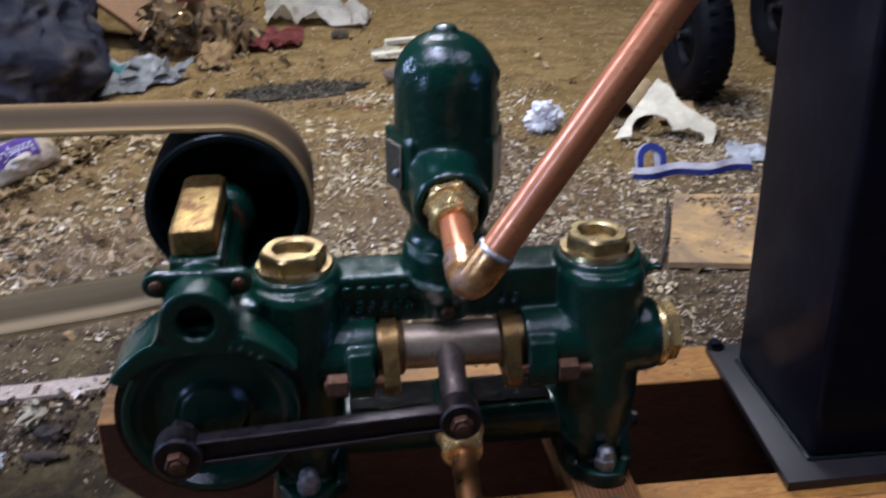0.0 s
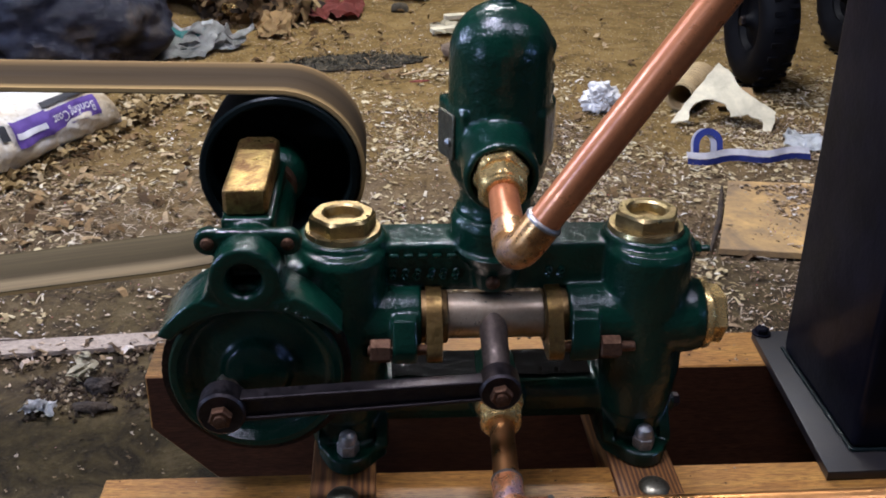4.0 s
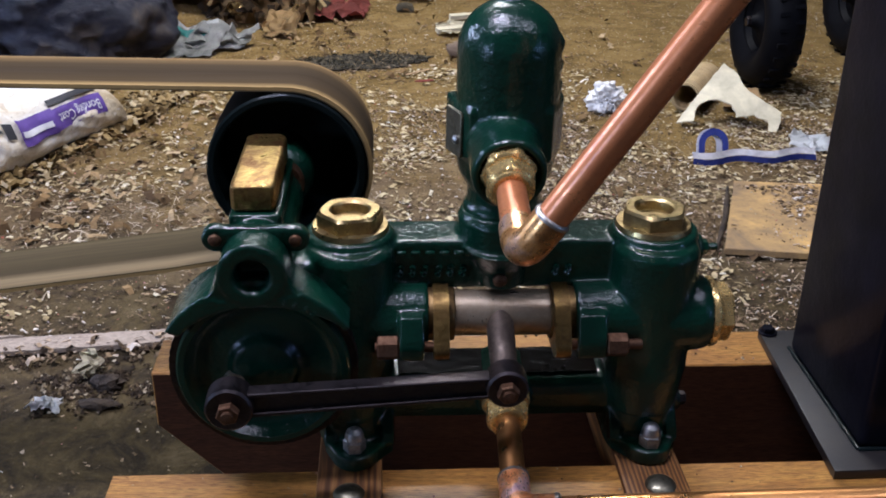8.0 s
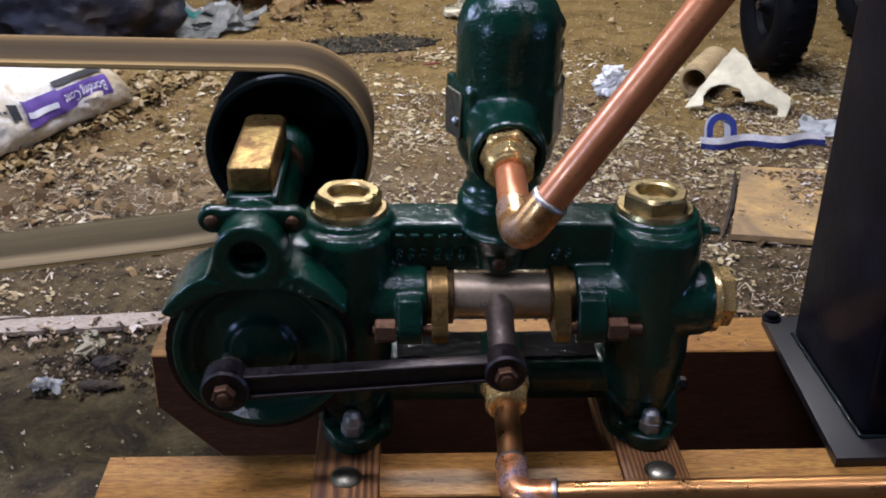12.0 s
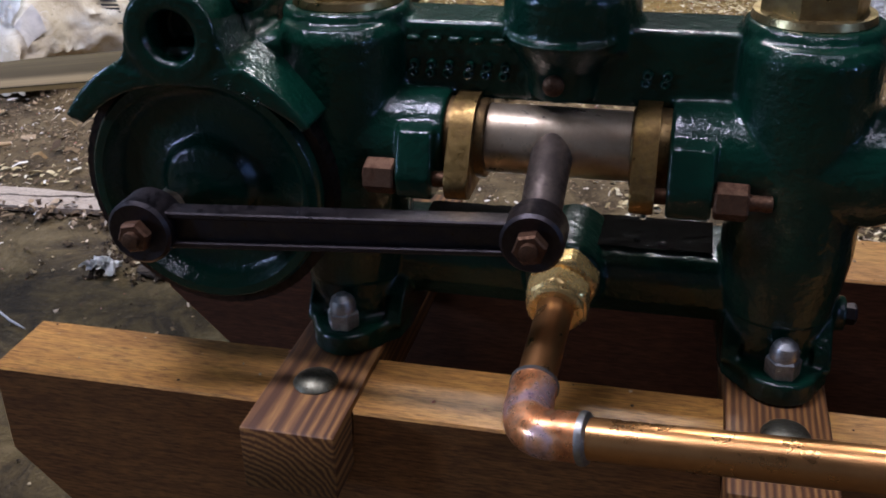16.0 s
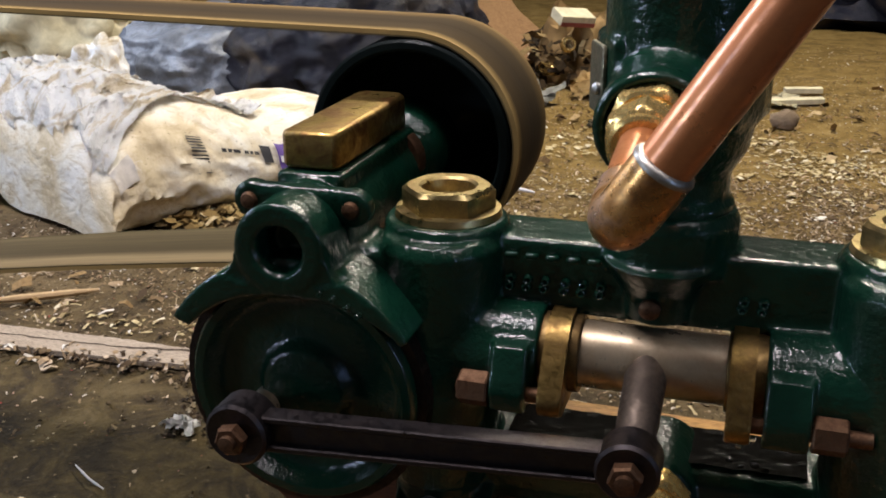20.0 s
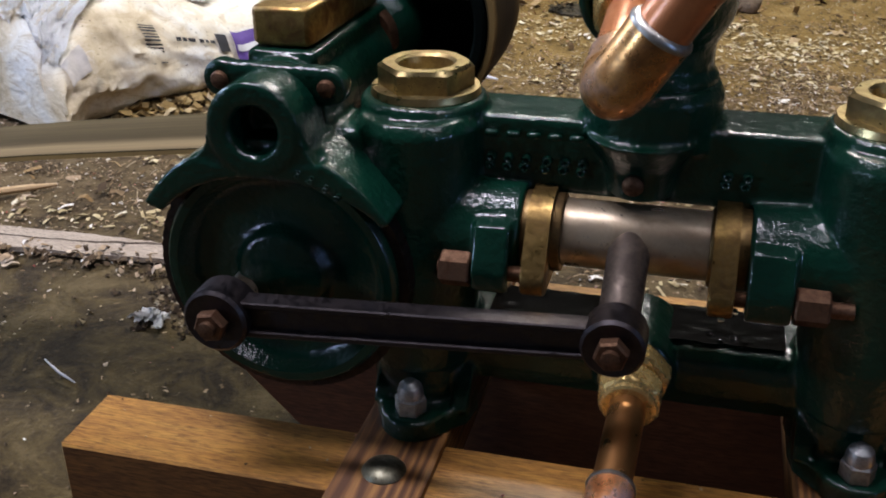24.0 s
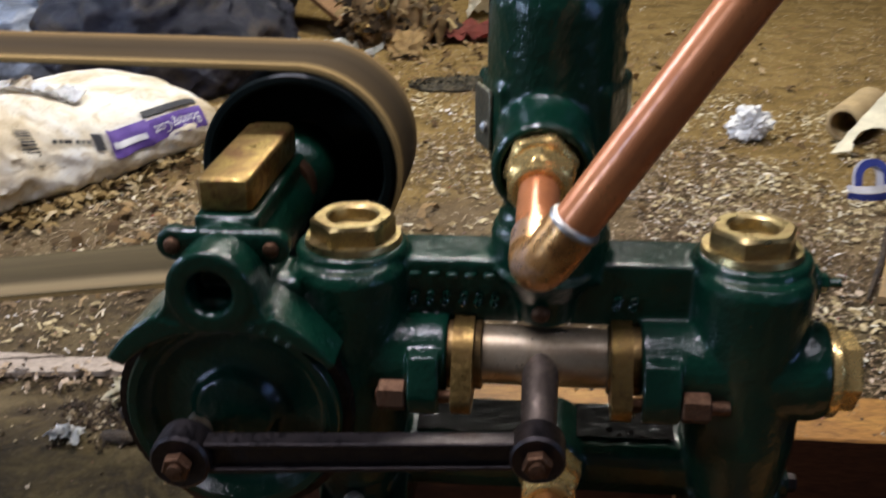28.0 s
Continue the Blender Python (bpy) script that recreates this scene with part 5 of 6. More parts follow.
def plaster_sack():
    sack = thing("plaster_sack", "torn dusty white paper plaster sack lying on the floor", "sack", (-0.95, 1.2, 0.0))
    bm = bmesh.new()
    nu, nw = 150, 100
    rows = [[bm.verts.new(sack_point(i / nu, 2 * math.pi * j / nw)) for j in range(nw)] for i in range(nu + 1)]
    for a, b in zip(rows, rows[1:]):
        for j in range(nw):
            bm.faces.new((a[j], b[j], b[(j + 1) % nw], a[(j + 1) % nw]))
    bm.faces.new(rows[0])
    bm.faces.new(rows[-1][::-1])
    part("sack_body", bm, SACK, sack)
    # printed panels; trade names as plain bars
    bm = sack_patch(bmesh.new(), 0.53, 0.680, -0.20, 0.30, 20, 12, 0.0042)
    lab = part("purple_label", bm, PURPLE, sack, "purple printed panel")
    bm = sack_patch(bmesh.new(), 0.535, 0.66, -0.02, 0.07, 14, 3, 0.0056)
    part("print_bar", bm, WHITE_PRINT, lab)
    bm = sack_patch(bmesh.new(), 0.68, 0.905, -0.16, 0.26, 30, 10, 0.0042)
    lab = part("purple_label", bm, PURPLE, sack, "purple printed panel")
    font = bpy.data.curves.new("wording", "FONT")
    font.body, font.resolution_u = "Bonding Coat", 3
    holder = new("wording", font)
    me = bpy.data.meshes.new_from_object(holder.evaluated_get(bpy.context.evaluated_depsgraph_get()))
    bpy.data.objects.remove(holder)
    bm = bmesh.new()
    bm.from_mesh(me)
    lo, hi = min(v.co.x for v in bm.verts), max(v.co.x for v in bm.verts)
    for v in bm.verts:
        v.co = sack_point(0.885 - 0.19 * (v.co.x - lo) / (hi - lo), 0.13 - 0.19 * v.co.y / 0.72, 0.0058)
    part("wording", bm, WHITE_PRINT, lab, "white lettering")
    bm = sack_patch(bmesh.new(), 0.68, 0.905, 0.34, 0.46, 30, 4, 0.0046)
    part("print_bar", bm, PRINT, sack)
    bm = sack_patch(bmesh.new(), 0.482, 0.512, -0.04, 0.22, 6, 6, 0.0046)
    part("logo_block", bm, PRINT, sack, "black printed block")
    for u0, u1 in ((0.335, 0.350), (0.354, 0.366), (0.370, 0.389), (0.400, 0.414), (0.418, 0.428), (0.432, 0.446)):
        bm = sack_patch(bmesh.new(), u0 + 0.028, u1 + 0.028, 0.050, 0.100, 4, 2, 0.0046)
        part("print_bar", bm, PRINT, sack)
    for k in range(13):
        w0 = -0.22 + 0.036 * k
        bm = sack_patch(bmesh.new(), 0.275, 0.318, w0, w0 + (0.022 if k % 3 else 0.014), 6, 1, 0.0046)
        part("barcode_bar", bm, PRINT, sack)
    bm = sack_patch(bmesh.new(), 0.04, 0.10, -0.05, 0.22, 10, 10, 0.0046)
    part("purple_label", bm, plain("faded_print", (0.60, 0.55, 0.50), 0.7, 0.4, 25), sack, "faded printed end panel")
    # torn flap lying on top and spilt powder
    bm = bmesh.new()
    rows = []
    for i2 in range(131):
        row, i = [], i2 / 130 * 60
        for j2 in range(111):
            j = j2 / 110 * 50
            u = 0.035 + 0.560 * i / 60
            w0 = 0.40 if u < 0.14 else min(1.05, 0.40 + (u - 0.14) * 2.4)
            w = w0 + (2.9 - w0) * j / 50
            edge = 0.05 * noise.noise((i * 0.12, j * 0.14, 9.0)) + 0.025 * noise.noise((i * 0.4, j * 0.4, 2.0)) + 0.006 * noise.noise((i * 1.6, j * 1.6, 6.0))
            rim = max(0, 1 - j / 4) + max(0, 1 - (60 - i) / 4)
            lift = 0.004 + 0.014 * (0.35 - abs(noise.noise((i * 0.10, j * 0.12, 3.0)))) + 0.006 * (0.3 - abs(noise.noise((i * 0.3, j * 0.3, 5.0)))) + 0.008 * rim
            lift += 0.005 * noise.noise((i * 0.7 + j * 0.3, j * 0.8, 8.0)) + 0.003 * noise.noise((i * 1.9, j * 2.1, 4.0))
            row.append(bm.verts.new(sack_point(min(0.97, max(0.02, u + edge)), w + edge * 3, max(0.002, lift))))
        rows.append(row)
    for a, b in zip(rows, rows[1:]):
        for j in range(110):
            bm.faces.new((a[j], b[j], b[j + 1], a[j + 1]))
    bmesh.ops.solidify(bm, geom=bm.faces, thickness=0.0015)
    part("torn_flap", bm, WHITE_POWDER, sack, "torn flap caked with white plaster")
    return sack


plaster_sack()


def lump(name, centre, size, material, label, category, rough=0.25, seed=0.0, detail=4, parent=None, flat=True, creases=0.0):
    """An uneven heap or crumpled ball."""
    bm = bmesh.new()
    bmesh.ops.create_icosphere(bm, subdivisions=detail, radius=1)
    for v in bm.verts:
        d = v.co.normalized()
        k = 1 + rough * noise.noise(d * 1.7 + Vector((seed, 0, 0))) + rough * 0.6 * noise.noise(d * 4.5 + Vector((seed, 3, 0)))
        if creases:
            k += creases * (0.25 - abs(noise.noise(d * 5 + Vector((0, seed, 0))))) + creases * 0.5 * (0.25 - abs(noise.noise(d * 11 + Vector((0, seed, 7)))))
        v.co = Vector((d.x * k * size[0], d.y * k * size[1], d.z * k * size[2])) + Vector(centre)
        if flat:
            v.co.z = max(v.co.z, 0.0)
    return solo(name, bm, material, label, category, smooth=60) if parent is None else part(name, bm, material, parent, label, 60)


lump("spilt_plaster", (-1.53, 1.66, 0.080), (0.080, 0.055, 0.120), WHITE_POWDER, "white lump of set plaster beside the sack", "plaster lump", 0.28, 33.0, 5, creases=0.07)
lump("clod", (-1.58, 1.60, 0.05), (0.050, 0.045, 0.105), CLAY, "tan lump of dirty plaster beside the sack", "clod", 0.35, 35.0, 4, creases=0.12)
lump("bin_bag", (-1.03, 2.03, 0.12), (0.35, 0.32, 0.27), BIN_BAG, "crumpled full black plastic rubbish bag", "rubbish bag", 0.12, 2.0, 6, creases=0.10)
lump("bin_bag", (-1.20, 2.55, 0.18), (0.40, 0.28, 0.36), BIN_BAG, "tall black plastic rubbish bag", "rubbish bag", 0.14, 6.0, 6, creases=0.10)
lump("grey_sack", (-1.36, 1.90, 0.09), (0.30, 0.20, 0.17), GREY_PLASTIC, "grey-blue plastic sack lying behind the plaster sack", "sack", 0.12, 4.0, 6, creases=0.08)
lump("cream_sack", (-2.15, 2.40, 0.14), (0.26, 0.22, 0.20), CARD, "dirty cream paper sack by the rubbish", "sack", 0.25, 9.0, 4, creases=0.25)


def crumpled_sheet(name, corners, material, label, category, height=0.05, seed=0.0, n=26, folds=3.0, group=""):
    """A folded, crumpled sheet between four corners on the floor."""
    a, b, c, d = (Vector(p) for p in corners)
    bm = bmesh.new()
    rows = []
    for i in range(n + 1):
        row = []
        for j in range(n + 1):
            u, v = i / n, j / n
            p = a.lerp(b, u).lerp(d.lerp(c, u), v)
            z = abs(noise.noise((u * folds + seed, v * folds, seed))) * height + abs(noise.noise((u * folds * 3 + seed, v * folds * 3, 2 + seed))) * height * 0.3
            p += Vector((noise.noise((u * 4, v * 4, seed + 5)), noise.noise((u * 4, v * 4, seed + 8)), 0)) * 0.02
            row.append(bm.verts.new((p.x, p.y, p.z + z + 0.004)))
        rows.append(row)
    for r0, r1 in zip(rows, rows[1:]):
        for j in range(n):
            bm.faces.new((r0[j], r1[j], r1[j + 1], r0[j + 1]))
    bmesh.ops.solidify(bm, geom=bm.faces, thickness=0.001)
    return solo(name, bm, material, label, category, group, smooth=25)




def pleated_sack(name, corners, material, label, pleats, height, seed, band=None):
    """An empty plastic sack thrown down in sharp pleats, with a coloured band along its upper edge."""
    a, b, c, d = (Vector(p) for p in corners)
    sack = thing(name, label, "plastic sack", a)
    nu, nv = 54, 18

    def at(u, v, grow=0.0):
        p = a.lerp(b, u).lerp(d.lerp(c, u), v)
        k = (u * pleats + 0.55 * v + 0.25 * noise.noise((u * 3, v * 2, seed))) % 1.0
        fold = k / 0.72 if k < 0.72 else (1 - k) / 0.28
        edge = 0.25 * noise.noise((u * 5, seed, 1.0)) * v
        p += Vector((0.02 * noise.noise((u * 4, v * 4, seed + 5)), 0.03 * noise.noise((u * 4, v * 4, seed + 8)) + 0.05 * edge, 0))
        return Vector((p.x, p.y, max(0.003, p.z) + height * fold * (0.10 + 0.90 * v) + grow + 0.010 * abs(noise.noise((u * 14, v * 11, seed)))))

    def sheet(u0, u1, v0, v1, grow, mat, part_name, text=""):
        bm = bmesh.new()
        rows = [[bm.verts.new(at(u0 + (u1 - u0) * i / nu, v0 + (v1 - v0) * j / nv, grow)) for j in range(nv + 1)] for i in range(nu + 1)]
        for r0, r1 in zip(rows, rows[1:]):
            for j in range(nv):
                bm.faces.new((r0[j], r1[j], r1[j + 1], r0[j + 1]))
        bmesh.ops.solidify(bm, geom=bm.faces, thickness=0.0012)
        part(part_name, bm, mat, sack, text, 30)

    sheet(0, 1, 0, 1, 0.0, material, "sheet")
    if band:
        sheet(0.05, 0.85, 0.62, 0.84, 0.003, band, "printed_band", "teal printed band")
        sheet(0.02, 0.92, 0.90, 1.0, 0.003, OFF_WHITE, "hem", "white folded hem")
    return sack


CLOUDY = plain("cloudy_plastic", (0.45, 0.45, 0.42), 0.38, 0.35, 12, 0.5, 0.008, (0.22, 0.22, 0.20))
pleated_sack("plastic_sack", ((-0.90, 1.96, 0.0), (-0.58, 2.02, 0.0), (-0.54, 2.17, 0.03), (-0.86, 2.16, 0.07)), CLOUDY, "pleated cloudy plastic sack with a teal band thrown on the floor", 2.3, 0.036, 1.0, plain("teal_print", (0.08, 0.30, 0.28), 0.45, 0.35, 14, 0.3, 0.004))
pleated_sack("plastic_sack", ((-0.68, 2.03, 0.01), (-0.50, 2.12, 0.0), (-0.46, 2.19, 0.02), (-0.62, 2.14, 0.04)), CLOUDY, "small grey flap of torn plastic sack on the floor", 2.2, 0.035, 3.0)
crumpled_sheet("red_cloth", ((-0.34, 2.42, 0), (-0.17, 2.48, 0.0), (-0.15, 2.66, 0.0), (-0.36, 2.62, 0.02)), RED, "faded red rag on the floor", "rag", 0.04, 4.0)
crumpled_sheet("white_cloth", ((-0.28, 2.82, 0), (0.05, 2.72, 0.0), (0.08, 2.90, 0.0), (-0.30, 3.20, 0.02)), CREAM, "crumpled cream plastic bag on the floor", "plastic bag", 0.10, 5.0)
crumpled_sheet("paper_scrap", ((0.06, 2.26, 0), (0.13, 2.26, 0), (0.14, 2.42, 0), (0.05, 2.40, 0)), CARD, "pale folded paper scrap", "paper", 0.02, 6.0, 8)
crumpled_sheet("cardboard_scrap", ((-0.44, 2.36, 0), (-0.33, 2.38, 0), (-0.30, 2.55, 0.06), (-0.46, 2.55, 0.06)), CARTON, "torn brown cardboard on the rubbish", "cardboard", 0.07, 7.0, 14)
crumpled_sheet("cardboard_scrap", ((-0.60, 2.45, 0), (-0.42, 2.45, 0), (-0.40, 2.75, 0.16), (-0.62, 2.75, 0.16)), CARTON, "torn brown cardboard on the rubbish", "cardboard", 0.10, 8.0, 14)
crumpled_sheet("cardboard_scrap", ((-0.46, 2.22, 0.0), (-0.36, 2.24, 0.0), (-0.37, 2.33, 0.06), (-0.45, 2.33, 0.05)), plain("tan_card", (0.46, 0.30, 0.12), 0.8, 0.4, 20, 0.4, 0.004), "crumpled tan card at the foot of the rubbish", "cardboard", 0.03, 11.0, 14)
crumpled_sheet("plastic_scrap", ((0.76, 1.28, 0), (0.84, 1.24, 0), (0.87, 1.33, 0), (0.80, 1.38, 0)), OFF_WHITE, "clear crumpled plastic wrapper", "plastic scrap", 0.025, 9.0, 14)

# leaning boards and the junk beside them
for base, tip, wid in (((-0.60, 2.545, 0.03), (-1.15, 2.92, 0.36), 0.13), ((-0.66, 2.66, 0.02), (-1.20, 3.1, 0.50), 0.10)):
    a, b = Vector(base), Vector(tip)
    way = (b - a).normalized()
    side = Vector((0.85, 0.45, 0.0)).normalized()
    side = (side - way * side.dot(way)).normalized()
    bm = bmesh.new()
    prism(bm, [(-wid / 2, 0), (wid / 2, 0), (wid / 2, (b - a).length), (-wid / 2, (b - a).length)], frame_at(a + Vector((0, 0, 0.02)), side, way, side.cross(way)), 0.022, 0.002, 1)
    solo("leaning_board", bm, OLD_WOOD, "old brown board leaning among the rubbish", "board", "leaning boards")
for (x, y, z), r, way in (((-0.50, 2.405, 0.12), 0.022, (0.3, -1, 0.2)), ((-0.55, 2.423, 0.045), 0.018, (-0.4, -1, 0.3)), ((-0.40, 2.46, 0.02), 0.016, (0.6, -0.6, 0.5))):
    bm = bmesh.new()
    lathe(bm, (x, y, z), way, [(r * 0.65, 0.004), (r * 0.7, 0), (r, 0), (r * 1.05, 0.004), (r, 0.016), (r * 0.8, 0.018), (r * 0.8, 0.05), (r * 0.6, 0.05), (r * 0.6, 0.006)], 24)
    solo("brass_fitting", bm, BRASS_BRIGHT, "loose brass pipe fitting among the rubbish", "pipe fitting", "brass fittings")
bm = bmesh.new()
prism(bm, [(-0.055, -0.03), (0.055, -0.03), (0.055, 0.03), (-0.055, 0.03)], Matrix.Translation((-0.49, 2.40, 0.185)) @ Euler((0.35, 0.1, 0.75)).to_matrix().to_4x4(), 0.03, 0.002, 1)
whitebox = solo("small_carton", bm, CARD, "small white carton with a red edge on the rubbish", "carton")
bm = bmesh.new()
prism(bm, [(-0.055, -0.033), (0.055, -0.033), (0.055, -0.0305), (-0.055, -0.0305)], Matrix.Translation((-0.49, 2.40, 0.185)) @ Euler((0.35, 0.1, 0.75)).to_matrix().to_4x4(), 0.012)
part("red_stripe", bm, RED, whitebox, "red printed stripe")
lump("crushed_carton", (-0.49, 2.49, 0.02), (0.11, 0.07, 0.16), CARTON, "crushed brown carton among the rubbish", "carton", 0.4, 14.0, 4, creases=0.6)
# Dark far junk of no clear kind, modelled as one bag-like lump.
lump("bin_bag", (0.62, 4.2, 0.0), (0.75, 0.5, 0.34), BIN_BAG, "dark heap of junk at the far side", "rubbish bag", 0.4, 17.0, 4, creases=0.5)
lump("clod", (-0.04, 2.60, 0.008), (0.030, 0.022, 0.020), MAT, "dark clod on the floor", "clod", 0.4, 21.0, 2)
lump("clod", (0.10, 2.04, 0.015), (0.035, 0.028, 0.028), CLAY, "pale brown clod on the floor", "clod", 0.4, 22.0, 2)
lump("crumpled_tissue", (0.415, 1.56, 0.026), (0.040, 0.034, 0.036), TISSUE, "crumpled white tissue on the floor", "tissue", 0.40, 23.0, 5, creases=0.26)
crumpled_sheet("fluff", ((-0.552, 0.335, 0), (-0.520, 0.338, 0), (-0.522, 0.358, 0), (-0.556, 0.354, 0)), TISSUE, "small tuft of white fluff on the concrete", "fluff", 0.016, 24.0, 14, 5.0)
crumpled_sheet("curled_leaf", ((-0.512, 0.405, 0.012), (-0.498, 0.402, 0.004), (-0.488, 0.440, 0.004), (-0.506, 0.446, 0.022)), CARD, "curled yellow dry leaf on the floor", "leaf", 0.014, 26.0, 10, 2.0)
lump("clod", (-0.470, 0.395, 0.006), (0.022, 0.013, 0.012), PILE, "dark clod of dirt on the floor", "clod", 0.4, 27.0, 3)
lump("clod", (-0.475, 0.35, 0.004), (0.026, 0.010, 0.006), PILE, "dark clod on the floor", "clod", 0.4, 25.0, 2)
for x, y, r, a in ((-1.40, 1.02, 0.030, 0.4), (-1.63, 1.31, 0.034, 2.0)):
    bm = bmesh.new()
    d = Vector((math.cos(a), math.sin(a), 0.05))
    lathe(bm, (x, y, r + 0.002), d, [(0, 0), (r * 0.85, 0), (r, 0.006), (r, 0.12), (r * 0.5, 0.15), (r * 0.4, 0.17), (0, 0.17)], 24)
    solo("plastic_bottle", bm, GREEN_PLASTIC, "bright green plastic bottle on the floor", "bottle", "green bottles")

crumbs("muddy_litter", scatter(800, (-0.72, -0.40, 0.28, 0.50), lambda x, y: max(0, 0.9 - 9 * math.hypot(x + 0.50, (y - 0.40) * 1.3) + noise.noise((x * 30, y * 30, 1)))), (0.0012, 0.0048), per_island("mud", [(0.0, (0.02, 0.013, 0.008)), (0.6, (0.06, 0.04, 0.022)), (0.85, (0.16, 0.115, 0.06)), (1.0, (0.45, 0.38, 0.26))]),
       "dark muddy crumbs beside the lath", "floor debris")

flakes("pile_litter", scatter(420, (-0.66, -0.28, 2.36, 2.72), lambda x, y: max(0, 1 - 4.6 * math.hypot(x + 0.48, (y - 2.52) * 0.9))), (0.018, 0.055), (0.05, 0.3), per_island("pile_scraps", [(0.0, (0.022, 0.014, 0.008)), (0.45, (0.075, 0.048, 0.022)), (0.75, (0.19, 0.125, 0.055)), (0.95, (0.42, 0.31, 0.15)), (1.0, (0.62, 0.58, 0.48))]),
       "brown scraps, leaves and torn card heaped against the boards", "rubbish heap", 0.13, 1.1)
for x, y, sx, sz, seed in ((-0.50, 2.54, 0.13, 0.10, 41.0), (-0.40, 2.60, 0.10, 0.07, 43.0), (-0.58, 2.60, 0.10, 0.12, 47.0)):
    lump("rubbish_heap", (x, y, 0.0), (sx, 0.09, sz), PILE, "dark brown heap of floor sweepings", "rubbish heap", 0.4, seed, 4, creases=0.5)

# flat pieces on the floor
bm = bmesh.new()
prism(bm, [(0.462, 0.765), (0.755, 0.715), (0.86, 1.030), (0.572, 1.068)], Matrix.Translation((0, 0, 0.003)), 0.012, 0.001, 1)
solo("chipboard", bm, CHIPBOARD, "dirty yellow-brown board lying flat on the floor", "board")
crumbs("board_specks", scatter(420, (0.52, 0.78, 0.76, 1.03), lambda x, y: 0.1 + 1.6 * noise.noise((x * 9, y * 9, 3))), (0.0006, 0.0024), CRUMB, "dirt and crumbs on the flat board", "floor debris", 0.0152)
flakes("board_shavings", scatter(560, (0.50, 0.80, 0.76, 1.04), lambda x, y: 0.12 + 1.3 * noise.noise((x * 8, y * 8, 6))), (0.003, 0.013), (0.02, 0.15), SHAVING,
       "wood shavings lying on the flat board", "wood shavings", 0.002, 0.3, 0.0165)
bm = bmesh.new()
pts = []
for k in range(72):
    w = 2 * math.pi * k / 72
    r = 1 + 0.22 * noise.noise((math.cos(w) * 2, math.sin(w) * 2, 3.0)) + 0.16 * noise.noise((math.cos(w) * 9, math.sin(w) * 9, 6.0))
    pts.append((-0.175 + 0.185 * r * math.cos(w), 1.975 + 0.075 * r * math.sin(w) + 0.03 * math.cos(w)))
prism(bm, pts, Matrix.Translation((0, 0, 0.0005)), 0.004)
mat = solo("felt_mat", bm, MAT, "dark scrap of felt matting on the floor", "mat")
tufts = []
while len(tufts) < 620:
    x, y = rng.uniform(-0.37, 0.02), rng.uniform(1.89, 2.07)
    if ((x + 0.175) / 0.19) ** 2 + ((y - 1.975 - 0.16 * (x + 0.175)) / 0.078) ** 2 < 1:
        tufts.append((x, y))
flakes("mat_tufts", tufts, (0.006, 0.018), (0.1, 0.4), per_island("felt_tufts", [(0.0, (0.012, 0.011, 0.008)), (0.5, (0.040, 0.037, 0.024)), (0.85, (0.10, 0.080, 0.044)), (1.0, (0.24, 0.18, 0.10))]), "coarse dark tufts of the felt scrap", "mat tufts", 0.006, 1.0, 0.005, (0.1, 0.35))
for pts in ([(-1.05, 0.448), (-0.66, 0.470), (-0.36, 0.500), (-0.36, 0.535), (-0.60, 0.514), (-0.70, 0.497), (-1.05, 0.478)],
            [(-1.05, 0.482), (-0.72, 0.500), (-0.615, 0.517), (-0.72, 0.520), (-1.05, 0.508)]):
    bm, rough_edge = bmesh.new(), []
    for (x0, y0), (x1, y1) in zip(pts, pts[1:] + pts[:1]):
        steps = max(1, int(math.hypot(x1 - x0, y1 - y0) / 0.008))
        for k in range(steps):
            x, y = x0 + (x1 - x0) * k / steps, y0 + (y1 - y0) * k / steps
            rough_edge.append((x, y + 0.0028 * noise.noise((x * 40, y * 15, 3.0)) + 0.0016 * noise.noise((x * 160, y * 40, 5.0))))
    prism(bm, rough_edge, Matrix.Translation((0, 0, 0.002)), 0.007)
    solo("wooden_lath", bm, GREY_WOOD, "split weathered wooden lath on the floor", "lath", "laths")
for (x0, y0), (x1, y1), r, mat, lab in (((-0.99, 0.575), (-0.86, 0.66), 0.006, PINE, "yellow wood splinter on the floor"), ((-0.603, 0.245), (-0.548, 0.214), 0.0013, WEB_WHITE, "thin white twig on the floor"),
                                       ((-0.44, 1.36, ), (-0.355, 1.33), 0.004, WEB_WHITE, "white strip of wood on the floor"), ((-0.03, 1.78), (0.02, 1.79), 0.003, RED, "thin red scrap on the floor"),
                                                                              # The dark strip is added for the shaded
                                                                              # gap along the board.
                                                                              ((0.556, 1.055), (0.450, 0.77), 0.005, PILE, "dark strip painted for the shaded gap beside the board"), ((-0.62, 0.70), (-0.55, 0.78), 0.004, PINE, "wood splinter on the floor"),
                                       ((-0.05, 1.84), (0.01, 1.89), 0.003, PINE, "wood splinter on the floor")):
    bm = bmesh.new()
    a, b = Vector((x0, y0, r + 0.002)), Vector((x1, y1, r + 0.002))
    mid = a.lerp(b, 0.5) + Vector((0.004, -0.006, 0.002))
    tube(bm, [a, a.lerp(mid, 0.6), mid, mid.lerp(b, 0.5), b], [r * 0.5, r, r, r * 0.9, r * 0.4], 8)
    solo("splinter", bm, mat, lab, "splinter", "splinters")


